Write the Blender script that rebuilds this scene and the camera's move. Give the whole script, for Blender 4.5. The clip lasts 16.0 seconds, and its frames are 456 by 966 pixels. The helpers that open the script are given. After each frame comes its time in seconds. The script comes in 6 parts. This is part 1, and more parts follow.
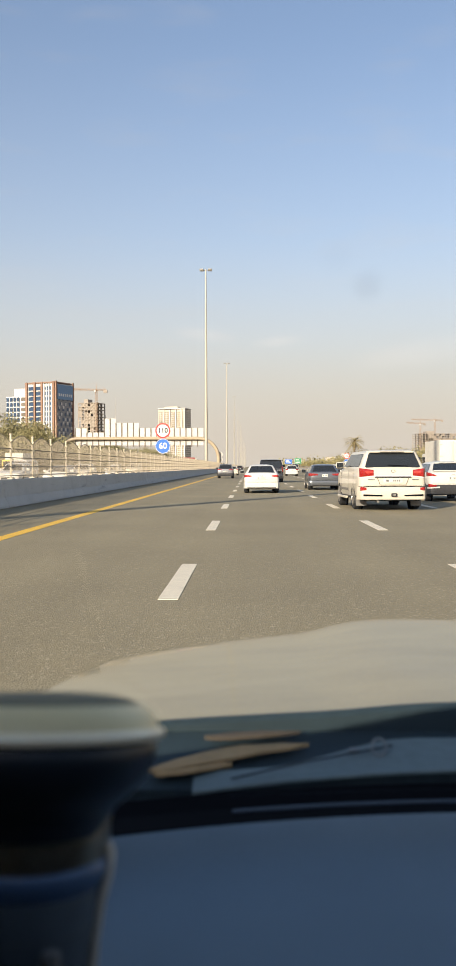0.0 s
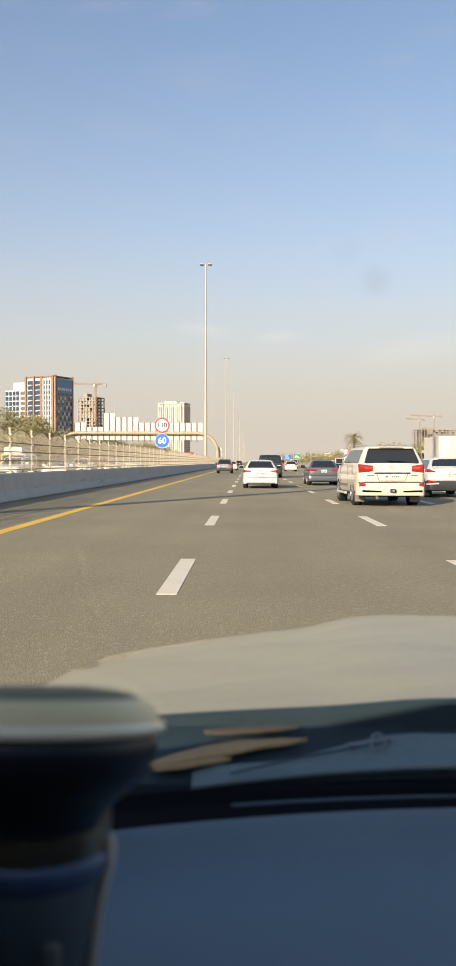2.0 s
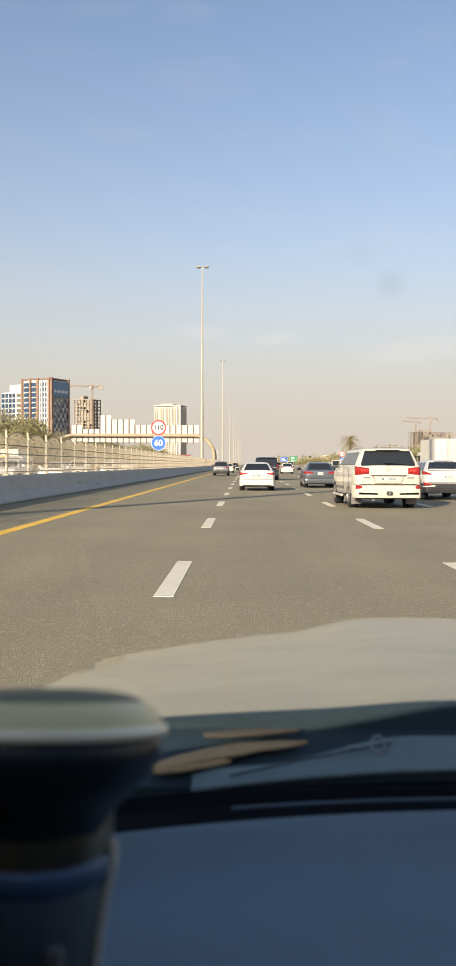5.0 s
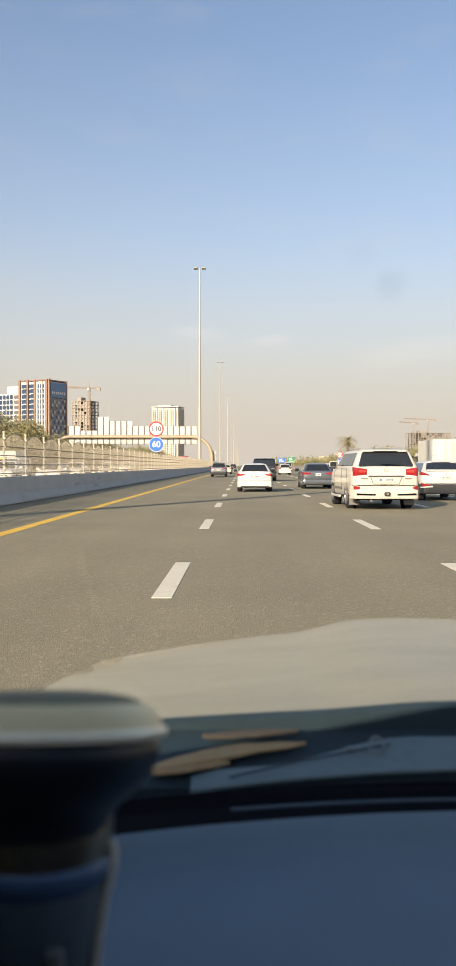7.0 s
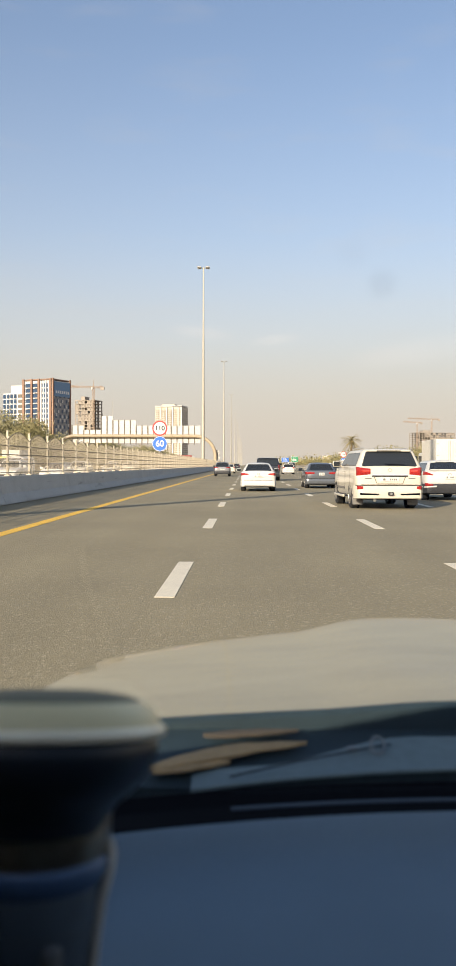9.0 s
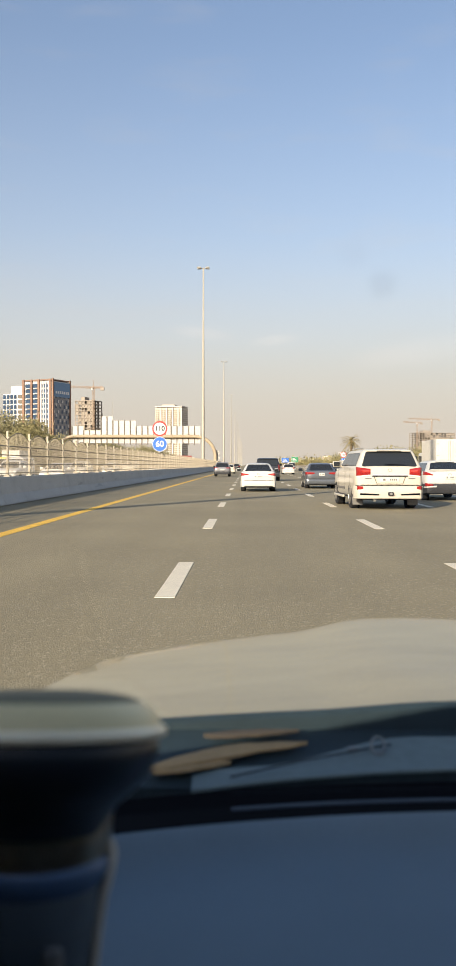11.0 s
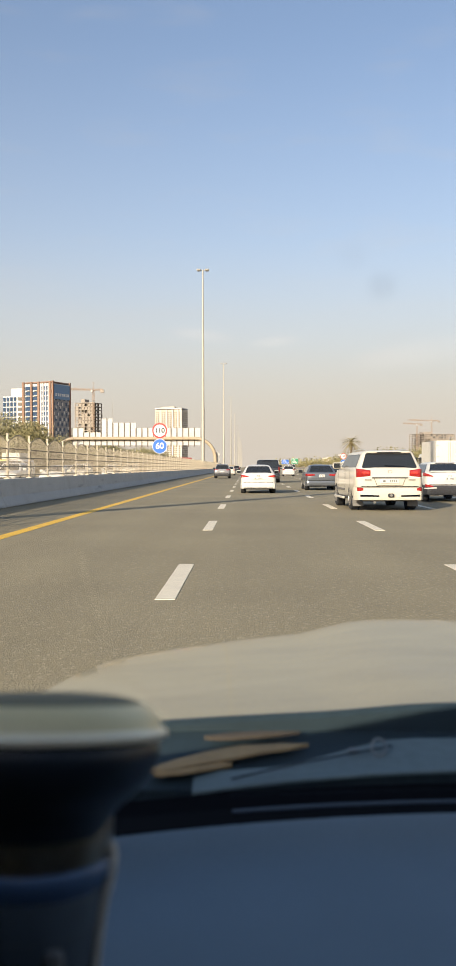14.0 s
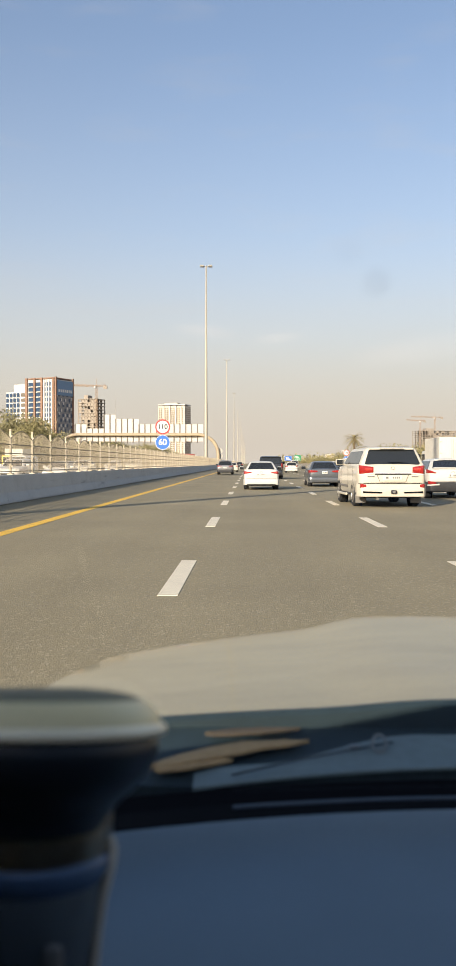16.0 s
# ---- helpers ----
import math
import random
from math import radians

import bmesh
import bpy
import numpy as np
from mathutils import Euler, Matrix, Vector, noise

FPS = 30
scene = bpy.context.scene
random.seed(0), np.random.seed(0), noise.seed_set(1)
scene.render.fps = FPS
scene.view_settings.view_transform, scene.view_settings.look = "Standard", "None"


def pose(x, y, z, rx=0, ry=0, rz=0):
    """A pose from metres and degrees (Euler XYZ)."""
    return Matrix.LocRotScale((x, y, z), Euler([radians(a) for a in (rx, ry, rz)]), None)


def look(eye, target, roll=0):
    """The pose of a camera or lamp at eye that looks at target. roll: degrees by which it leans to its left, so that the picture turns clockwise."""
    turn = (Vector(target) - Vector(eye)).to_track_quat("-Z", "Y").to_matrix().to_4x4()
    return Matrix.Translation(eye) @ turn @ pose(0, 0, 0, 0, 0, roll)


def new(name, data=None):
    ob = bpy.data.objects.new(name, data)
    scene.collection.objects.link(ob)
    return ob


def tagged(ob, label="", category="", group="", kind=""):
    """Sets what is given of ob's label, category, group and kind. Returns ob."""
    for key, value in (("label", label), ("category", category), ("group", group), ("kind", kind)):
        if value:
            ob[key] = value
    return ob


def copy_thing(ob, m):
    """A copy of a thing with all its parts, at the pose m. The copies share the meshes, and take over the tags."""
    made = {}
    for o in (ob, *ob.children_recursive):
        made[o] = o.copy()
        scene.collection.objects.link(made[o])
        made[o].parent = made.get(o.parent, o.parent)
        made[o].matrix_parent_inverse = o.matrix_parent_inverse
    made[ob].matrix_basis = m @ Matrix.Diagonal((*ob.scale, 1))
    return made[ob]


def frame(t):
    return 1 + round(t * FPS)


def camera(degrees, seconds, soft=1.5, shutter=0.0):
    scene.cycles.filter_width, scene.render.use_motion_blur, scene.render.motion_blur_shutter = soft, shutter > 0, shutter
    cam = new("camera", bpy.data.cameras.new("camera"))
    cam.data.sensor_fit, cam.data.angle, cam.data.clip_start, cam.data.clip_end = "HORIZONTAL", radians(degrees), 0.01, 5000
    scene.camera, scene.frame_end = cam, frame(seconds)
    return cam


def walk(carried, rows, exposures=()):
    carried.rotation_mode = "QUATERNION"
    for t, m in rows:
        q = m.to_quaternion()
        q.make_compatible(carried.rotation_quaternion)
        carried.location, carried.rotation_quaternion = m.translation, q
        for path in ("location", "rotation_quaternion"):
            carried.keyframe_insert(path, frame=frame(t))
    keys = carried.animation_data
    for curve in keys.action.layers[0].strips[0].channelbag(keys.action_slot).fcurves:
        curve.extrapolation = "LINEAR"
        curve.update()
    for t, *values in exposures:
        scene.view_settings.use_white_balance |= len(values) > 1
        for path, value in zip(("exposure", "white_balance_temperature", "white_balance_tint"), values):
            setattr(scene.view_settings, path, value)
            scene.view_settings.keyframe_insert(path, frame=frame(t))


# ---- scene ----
# the eye of the driver's-side passenger, a little above the dashboard
EYE = (0.0, 0.0, 1.3)
YAW, PITCH = 1.26, -1.22
# seconds, degrees of yaw, pitch and roll against the rest pose, millimetres to the right
PATH = [
    (0, 0.22, 0.115, 0.15, 4.4), (0.5, 0.22, 0.03, -0.05, 3.1), (1, 0.22, -0.02, -0.15, 2.3), (1.5, 0.22, -0.01, 0.05, 1.6), (2, 0.16, -0.22, -0.15, 2.2),
    (2.5, 0.15, -0.07, -0.05, 1.2), (3, 0.15, 0, -0.05, 1.0), (3.5, 0.15, -0.02, 0.05, 0.5), (4, 0.05, -0.07, -0.05, -0.5), (6.5, -0.2, -0.01, -0.15, -4.3),
    (7, -0.24, 0.02, -0.05, -3.3), (7.5, -0.22, 0.05, -0.15, -1.1), (8, -0.12, -0.02, -0.25, -1.7), (8.5, -0.03, -0.22, -0.15, -0.1), (9, 0, -0.02, -0.15, 0.0),
    (11.5, 0, 0, -0.05, -0.3), (12, 0, 0, 0.05, 0.0), (12.5, 0, -0.05, 0.05, 0.0), (13, 0, -0.135, -0.05, -0.5), (13.5, 0, -0.125, 0.05, 0.8),
    (14, 0, 0.125, 0.05, -0.3), (14.5, 0.02, -0.095, 0.05, 0.5), (15, 0.08, -0.095, 0.05, 1.6), (15.5, 0.18, 0.01, 0.05, 3.0), (16, 0.2, -0.125, -0.05, 2.0),
]
cam = camera(30.3, 16.0)
cam.data.dof.use_dof = True
cam.data.dof.focus_distance = 14.0
cam.data.dof.aperture_fstop = 9.2
walk(cam, [(t, pose(EYE[0] + 0.001 * side, EYE[1], EYE[2], 90 + PITCH + tip, roll, YAW + yaw)) for t, yaw, tip, roll, side in PATH])

# ---- light ----
SUN_AZ, SUN_EL = 208.0, 20.0
world = bpy.data.worlds.new("sky")
scene.world = world
world.use_nodes = True
wt = world.node_tree
wt.nodes.clear()
w_out = wt.nodes.new("ShaderNodeOutputWorld")
w_bg = wt.nodes.new("ShaderNodeBackground")
w_bg.inputs["Strength"].default_value = 0.1
sky = wt.nodes.new("ShaderNodeTexSky")
sky.sky_type = 'NISHITA'
sky.sun_disc = False
sky.sun_elevation = radians(SUN_EL)
sky.sun_rotation = radians(SUN_AZ)
sky.dust_density = 1.5
sky.air_density = 1.0
sky.ozone_density = 1.8
# dusty haze that thickens towards the horizon, all the way round
w_co = wt.nodes.new("ShaderNodeTexCoord")
w_sep = wt.nodes.new("ShaderNodeSeparateXYZ")
wt.links.new(w_co.outputs["Generated"], w_sep.inputs["Vector"])
w_ramp = wt.nodes.new("ShaderNodeValToRGB")
w_ramp.color_ramp.interpolation = 'B_SPLINE'
el = w_ramp.color_ramp.elements
el[0].position, el[0].color = 0.0, (1, 1, 1, 1)
el[1].position, el[1].color = 0.75, (0.0, 0.0, 0.0, 1)
for at, k in ((0.06, 0.96), (0.14, 0.74), (0.26, 0.28), (0.45, 0.09)):
    e = el.new(at)
    e.color = (k, k, k, 1)
wt.links.new(w_sep.outputs["Z"], w_ramp.inputs["Fac"])
w_mix = wt.nodes.new("ShaderNodeMix")
w_mix.data_type = 'RGBA'
w_mix.inputs["B"].default_value = (3.95, 3.46, 2.96, 1)
wt.links.new(w_ramp.outputs["Color"], w_mix.inputs["Factor"])
w_air = wt.nodes.new("ShaderNodeMix")
w_air.data_type = 'RGBA'
w_air.blend_type = 'MULTIPLY'
w_air.inputs["Factor"].default_value = 1.0
w_air.inputs["B"].default_value = (1.0, 1.0, 1.035, 1)
wt.links.new(sky.outputs["Color"], w_air.inputs["A"])
wt.links.new(w_air.outputs["Result"], w_mix.inputs["A"])
# faint wisps of high cloud
w_map = wt.nodes.new("ShaderNodeMapping")
w_map.inputs["Scale"].default_value = (5.0, 5.0, 26.0)
wt.links.new(w_co.outputs["Generated"], w_map.inputs["Vector"])
w_noise = wt.nodes.new("ShaderNodeTexNoise")
w_noise.inputs["Scale"].default_value = 1.6
w_noise.inputs["Detail"].default_value = 6
wt.links.new(w_map.outputs["Vector"], w_noise.inputs["Vector"])
w_rng = wt.nodes.new("ShaderNodeMapRange")
w_rng.inputs["From Min"].default_value = 0.56
w_rng.inputs["From Max"].default_value = 0.8
w_rng.inputs["To Max"].default_value = 0.14
wt.links.new(w_noise.outputs["Fac"], w_rng.inputs["Value"])
w_cloud = wt.nodes.new("ShaderNodeMix")
w_cloud.data_type = 'RGBA'
w_cloud.inputs["B"].default_value = (3.9, 3.6, 3.3, 1)
wt.links.new(w_rng.outputs["Result"], w_cloud.inputs["Factor"])
wt.links.new(w_mix.outputs["Result"], w_cloud.inputs["A"])


def w_math(op, a, b):
    n = wt.nodes.new("ShaderNodeMath")
    n.operation = op
    for k, v in enumerate((a, b)):
        if isinstance(v, (int, float)):
            n.inputs[k].default_value = v
        else:
            wt.links.new(v, n.inputs[k])
    return n.outputs[0]


# two small wisps low over the road and a broad veil beside them
w_u = w_math('DIVIDE', w_sep.outputs["X"], w_sep.outputs["Y"])
w_v = w_math('DIVIDE', w_sep.outputs["Z"], w_sep.outputs["Y"])
w_col = w_cloud.outputs["Result"]
for u0, v0, a, b, lean, amount in ((-0.053, 0.156, 0.042, 0.0085, 0.12, 0.36), (0.033, 0.148, 0.034, 0.0075, -0.1, 0.3), (0.21, 0.135, 0.1, 0.018, -0.15, 0.25)):
    du = w_math('SUBTRACT', w_u, u0)
    dv = w_math('ADD', w_math('SUBTRACT', w_v, v0), w_math('MULTIPLY', du, lean))
    e = w_math('ADD', w_math('POWER', w_math('ABSOLUTE', w_math('DIVIDE', du, a), 0), 2), w_math('POWER', w_math('ABSOLUTE', w_math('DIVIDE', dv, b), 0), 2))
    m = w_math('MAXIMUM', w_math('SUBTRACT', 1.0, e), 0.0)
    m = w_math('MULTIPLY', w_math('MULTIPLY', m, w_noise.outputs["Fac"]), amount)
    mx = wt.nodes.new("ShaderNodeMix")
    mx.data_type = 'RGBA'
    wt.links.new(m, mx.inputs["Factor"])
    wt.links.new(w_col, mx.inputs["A"])
    mx.inputs["B"].default_value = (6.0, 5.3, 4.9, 1)
    w_col = mx.outputs["Result"]
wt.links.new(w_col, w_bg.inputs["Color"])
wt.links.new(w_bg.outputs["Background"], w_out.inputs["Surface"])

sun_data = bpy.data.lights.new("sun", 'SUN')
sun_data.energy = 4.0
sun_data.angle = radians(0.53)
sun_data.color = (1.0, 0.86, 0.68)
sun = new("sun", sun_data)
_a, _e = radians(SUN_AZ), radians(SUN_EL)
SUN_DIR = Vector((math.sin(_a) * math.cos(_e), math.cos(_a) * math.cos(_e), math.sin(_e)))
sun.matrix_world = look(SUN_DIR * 300, (0, 0, 0))
scene.view_settings.exposure = 0.94


# ---- materials ----
def material(name, colour, rough=0.6, metal=0.0, vary=0.12, fine=40.0, coarse=2.0, bump=0.0, bump_scale=60.0,
             second=None, second_amount=0.5, per_object=0.0, coat=0.0, stretch=(1, 1, 1), gloss=0.5):
    """A procedural surface: a base colour varied at two scales, optional stains in a second colour, fine relief."""
    m = bpy.data.materials.new(name)
    m.use_nodes = True
    nt = m.node_tree
    bsdf = nt.nodes["Principled BSDF"]
    co = nt.nodes.new("ShaderNodeTexCoord")
    mp = nt.nodes.new("ShaderNodeMapping")
    mp.inputs["Scale"].default_value = stretch
    nt.links.new(co.outputs["Object"], mp.inputs["Vector"])
    n1 = nt.nodes.new("ShaderNodeTexNoise")
    n1.inputs["Scale"].default_value = fine
    n1.inputs["Detail"].default_value = 4
    n2 = nt.nodes.new("ShaderNodeTexNoise")
    n2.inputs["Scale"].default_value = coarse
    n2.inputs["Detail"].default_value = 5
    for n in (n1, n2):
        nt.links.new(mp.outputs["Vector"], n.inputs["Vector"])
    add = nt.nodes.new("ShaderNodeMath")
    add.operation = 'ADD'
    nt.links.new(n1.outputs["Fac"], add.inputs[0])
    nt.links.new(n2.outputs["Fac"], add.inputs[1])
    val = add.outputs[0]
    if per_object:
        oi = nt.nodes.new("ShaderNodeObjectInfo")
        mul = nt.nodes.new("ShaderNodeMath")
        mul.operation = 'MULTIPLY_ADD'
        mul.inputs[1].default_value = per_object
        nt.links.new(oi.outputs["Random"], mul.inputs[0])
        nt.links.new(val, mul.inputs[2])
        val = mul.outputs[0]
    rng = nt.nodes.new("ShaderNodeMapRange")
    rng.inputs["From Min"].default_value = 0.6
    rng.inputs["From Max"].default_value = 1.4 + per_object
    rng.inputs["To Min"].default_value = 1 - vary
    rng.inputs["To Max"].default_value = 1 + vary
    nt.links.new(val, rng.inputs["Value"])
    base = nt.nodes.new("ShaderNodeMix")
    base.data_type = 'RGBA'
    base.blend_type = 'MULTIPLY'
    base.inputs["Factor"].default_value = 1.0
    base.inputs["A"].default_value = (*colour, 1)
    nt.links.new(rng.outputs["Result"], base.inputs["B"])
    col = base.outputs["Result"]
    if second:
        n3 = nt.nodes.new("ShaderNodeTexNoise")
        n3.inputs["Scale"].default_value = coarse * 0.6
        n3.inputs["Detail"].default_value = 7
        n3.inputs["Roughness"].default_value = 0.65
        nt.links.new(mp.outputs["Vector"], n3.inputs["Vector"])
        r3 = nt.nodes.new("ShaderNodeMapRange")
        r3.inputs["From Min"].default_value = 0.52
        r3.inputs["From Max"].default_value = 0.68
        r3.inputs["To Max"].default_value = second_amount
        nt.links.new(n3.outputs["Fac"], r3.inputs["Value"])
        mx = nt.nodes.new("ShaderNodeMix")
        mx.data_type = 'RGBA'
        nt.links.new(r3.outputs["Result"], mx.inputs["Factor"])
        nt.links.new(col, mx.inputs["A"])
        mx.inputs["B"].default_value = (*second, 1)
        col = mx.outputs["Result"]
    nt.links.new(col, bsdf.inputs["Base Color"])
    bsdf.inputs["Roughness"].default_value = rough
    bsdf.inputs["Metallic"].default_value = metal
    bsdf.inputs["Specular IOR Level"].default_value = gloss
    if coat:
        bsdf.inputs["Coat Weight"].default_value = coat
        bsdf.inputs["Coat Roughness"].default_value = 0.06
    if bump:
        nb = nt.nodes.new("ShaderNodeTexNoise")
        nb.inputs["Scale"].default_value = bump_scale
        nb.inputs["Detail"].default_value = 3
        nt.links.new(mp.outputs["Vector"], nb.inputs["Vector"])
        bp = nt.nodes.new("ShaderNodeBump")
        bp.inputs["Strength"].default_value = bump
        bp.inputs["Distance"].default_value = 0.02
        nt.links.new(nb.outputs["Fac"], bp.inputs["Height"])
        nt.links.new(bp.outputs["Normal"], bsdf.inputs["Normal"])
    return m


def leaf_material(name, colour, colour2):
    m = bpy.data.materials.new(name)
    m.use_nodes = True
    nt = m.node_tree
    bsdf = nt.nodes["Principled BSDF"]
    geo = nt.nodes.new("ShaderNodeNewGeometry")
    oi = nt.nodes.new("ShaderNodeObjectInfo")
    av = nt.nodes.new("ShaderNodeMath")
    av.operation = 'MULTIPLY_ADD'
    av.inputs[1].default_value = 0.6
    nt.links.new(geo.outputs["Random Per Island"], av.inputs[0])
    mu = nt.nodes.new("ShaderNodeMath")
    mu.operation = 'MULTIPLY'
    mu.inputs[1].default_value = 0.4
    nt.links.new(oi.outputs["Random"], mu.inputs[0])
    nt.links.new(mu.outputs[0], av.inputs[2])
    mx = nt.nodes.new("ShaderNodeMix")
    mx.data_type = 'RGBA'
    mx.inputs["A"].default_value = (*colour, 1)
    mx.inputs["B"].default_value = (*colour2, 1)
    nt.links.new(av.outputs[0], mx.inputs["Factor"])
    nt.links.new(mx.outputs["Result"], bsdf.inputs["Base Color"])
    bsdf.inputs["Roughness"].default_value = 0.75
    return m


def asphalt_material():
    m = material("asphalt", (0.253, 0.213, 0.128), 0.88, vary=0.24, fine=34.0, coarse=0.25, bump=0.45, bump_scale=60.0)
    nt = m.node_tree
    bsdf = nt.nodes["Principled BSDF"]
    src = bsdf.inputs["Base Color"].links[0].from_socket
    co = nt.nodes.new("ShaderNodeTexCoord")
    # pale stone chips
    vor = nt.nodes.new("ShaderNodeTexVoronoi")
    vor.inputs["Scale"].default_value = 46.0
    nt.links.new(co.outputs["Object"], vor.inputs["Vector"])
    chip = nt.nodes.new("ShaderNodeMapRange")
    chip.inputs["From Min"].default_value = 0.82
    chip.inputs["From Max"].default_value = 1.0
    chip.inputs["To Max"].default_value = 0.55
    sep = nt.nodes.new("ShaderNodeSeparateColor")
    nt.links.new(vor.outputs["Color"], sep.inputs["Color"])
    nt.links.new(sep.outputs["Red"], chip.inputs["Value"])
    m1 = nt.nodes.new("ShaderNodeMix")
    m1.data_type = 'RGBA'
    m1.inputs["B"].default_value = (0.45, 0.39, 0.275, 1)
    nt.links.new(chip.outputs["Result"], m1.inputs["Factor"])
    nt.links.new(src, m1.inputs["A"])
    # dark tar pits between the chips
    pit = nt.nodes.new("ShaderNodeMapRange")
    pit.inputs["From Min"].default_value = 0.86
    pit.inputs["From Max"].default_value = 1.0
    pit.inputs["To Max"].default_value = 0.35
    nt.links.new(sep.outputs["Green"], pit.inputs["Value"])
    m0 = nt.nodes.new("ShaderNodeMix")
    m0.data_type = 'RGBA'
    m0.inputs["B"].default_value = (0.13, 0.115, 0.085, 1)
    nt.links.new(pit.outputs["Result"], m0.inputs["Factor"])
    nt.links.new(m1.outputs["Result"], m0.inputs["A"])
    # long worn bands along the wheel tracks
    mp = nt.nodes.new("ShaderNodeMapping")
    mp.inputs["Scale"].default_value = (0.9, 0.012, 1)
    nt.links.new(co.outputs["Object"], mp.inputs["Vector"])
    nz = nt.nodes.new("ShaderNodeTexNoise")
    nz.inputs["Scale"].default_value = 1.0
    nz.inputs["Detail"].default_value = 4
    nt.links.new(mp.outputs["Vector"], nz.inputs["Vector"])
    r = nt.nodes.new("ShaderNodeMapRange")
    r.inputs["From Min"].default_value = 0.3
    r.inputs["From Max"].default_value = 0.7
    r.inputs["To Min"].default_value = 0.92
    r.inputs["To Max"].default_value = 1.07
    nt.links.new(nz.outputs["Fac"], r.inputs["Value"])
    m2 = nt.nodes.new("ShaderNodeMix")
    m2.data_type = 'RGBA'
    m2.blend_type = 'MULTIPLY'
    m2.inputs["Factor"].default_value = 1.0
    nt.links.new(m0.outputs["Result"], m2.inputs["A"])
    nt.links.new(r.outputs["Result"], m2.inputs["B"])
    nt.links.new(m2.outputs["Result"], bsdf.inputs["Base Color"])
    return m


def pane_material():
    """Thin clear glass: straight through, with a slight gloss."""
    m = bpy.data.materials.new("windscreen_glass")
    m.use_nodes = True
    nt = m.node_tree
    nt.nodes.clear()
    out = nt.nodes.new("ShaderNodeOutputMaterial")
    tr = nt.nodes.new("ShaderNodeBsdfTransparent")
    tr.inputs["Color"].default_value = (0.97, 0.98, 0.97, 1)
    gl = nt.nodes.new("ShaderNodeBsdfGlossy")
    gl.inputs["Roughness"].default_value = 0.02
    mx = nt.nodes.new("ShaderNodeMixShader")
    mx.inputs["Fac"].default_value = 0.05
    nt.links.new(tr.outputs["BSDF"], mx.inputs[1])
    nt.links.new(gl.outputs["BSDF"], mx.inputs[2])
    nt.links.new(mx.outputs["Shader"], out.inputs["Surface"])
    return m


M_ASPHALT = asphalt_material()
M_SAND = material("sand", (0.361, 0.275, 0.172), 0.95, vary=0.25, fine=6.0, coarse=0.12, bump=0.3, bump_scale=8,
                  second=(0.172, 0.163, 0.077), second_amount=0.6)
M_GRASS = leaf_material("dry_grass", (0.136, 0.128, 0.043), (0.306, 0.238, 0.102))
M_LINE = material("white_road_paint", (0.722, 0.649, 0.503), 0.7, vary=0.12, fine=30, coarse=3, second=(0.43, 0.396, 0.335), second_amount=0.4)
M_YELLOW = material("yellow_road_paint", (0.791, 0.473, 0.043), 0.7, vary=0.12, fine=30, coarse=1.2, second=(0.387, 0.232, 0.069), second_amount=0.4)
M_CONCRETE = material("barrier_concrete", (0.5, 0.485, 0.445), 0.9, vary=0.14, fine=14, coarse=0.8, bump=0.25, bump_scale=30,
                      second=(0.36, 0.33, 0.29), second_amount=0.45, per_object=0.2)


def streak_concrete(m):
    """Adds rain streaks that run down the face and dark tyre scuffs along it."""
    nt = m.node_tree
    bsdf = nt.nodes["Principled BSDF"]
    col = bsdf.inputs["Base Color"].links[0].from_socket
    co = nt.nodes.new("ShaderNodeTexCoord")
    oi = nt.nodes.new("ShaderNodeObjectInfo")
    for stretch, lo, hi, amount, tone in (((2.0, 2.6, 0.25), 0.6, 0.78, 0.3, (0.34, 0.32, 0.29)), ((1.0, 0.45, 5.0), 0.62, 0.72, 0.7, (0.16, 0.15, 0.14))):
        mp = nt.nodes.new("ShaderNodeMapping")
        mp.inputs["Scale"].default_value = stretch
        nt.links.new(co.outputs["Object"], mp.inputs["Vector"])
        nz = nt.nodes.new("ShaderNodeTexNoise")
        nz.noise_dimensions = '4D'
        nz.inputs["Scale"].default_value = 1.0
        nz.inputs["Detail"].default_value = 6
        nt.links.new(mp.outputs["Vector"], nz.inputs["Vector"])
        mu = nt.nodes.new("ShaderNodeMath")
        mu.operation = 'MULTIPLY'
        mu.inputs[1].default_value = 40.0
        nt.links.new(oi.outputs["Random"], mu.inputs[0])
        nt.links.new(mu.outputs[0], nz.inputs["W"])
        rg = nt.nodes.new("ShaderNodeMapRange")
        rg.inputs["From Min"].default_value = lo
        rg.inputs["From Max"].default_value = hi
        rg.inputs["To Max"].default_value = amount
        nt.links.new(nz.outputs["Fac"], rg.inputs["Value"])
        mx = nt.nodes.new("ShaderNodeMix")
        mx.data_type = 'RGBA'
        mx.inputs["B"].default_value = (*tone, 1)
        nt.links.new(rg.outputs["Result"], mx.inputs["Factor"])
        nt.links.new(col, mx.inputs["A"])
        col = mx.outputs["Result"]
    nt.links.new(col, bsdf.inputs["Base Color"])


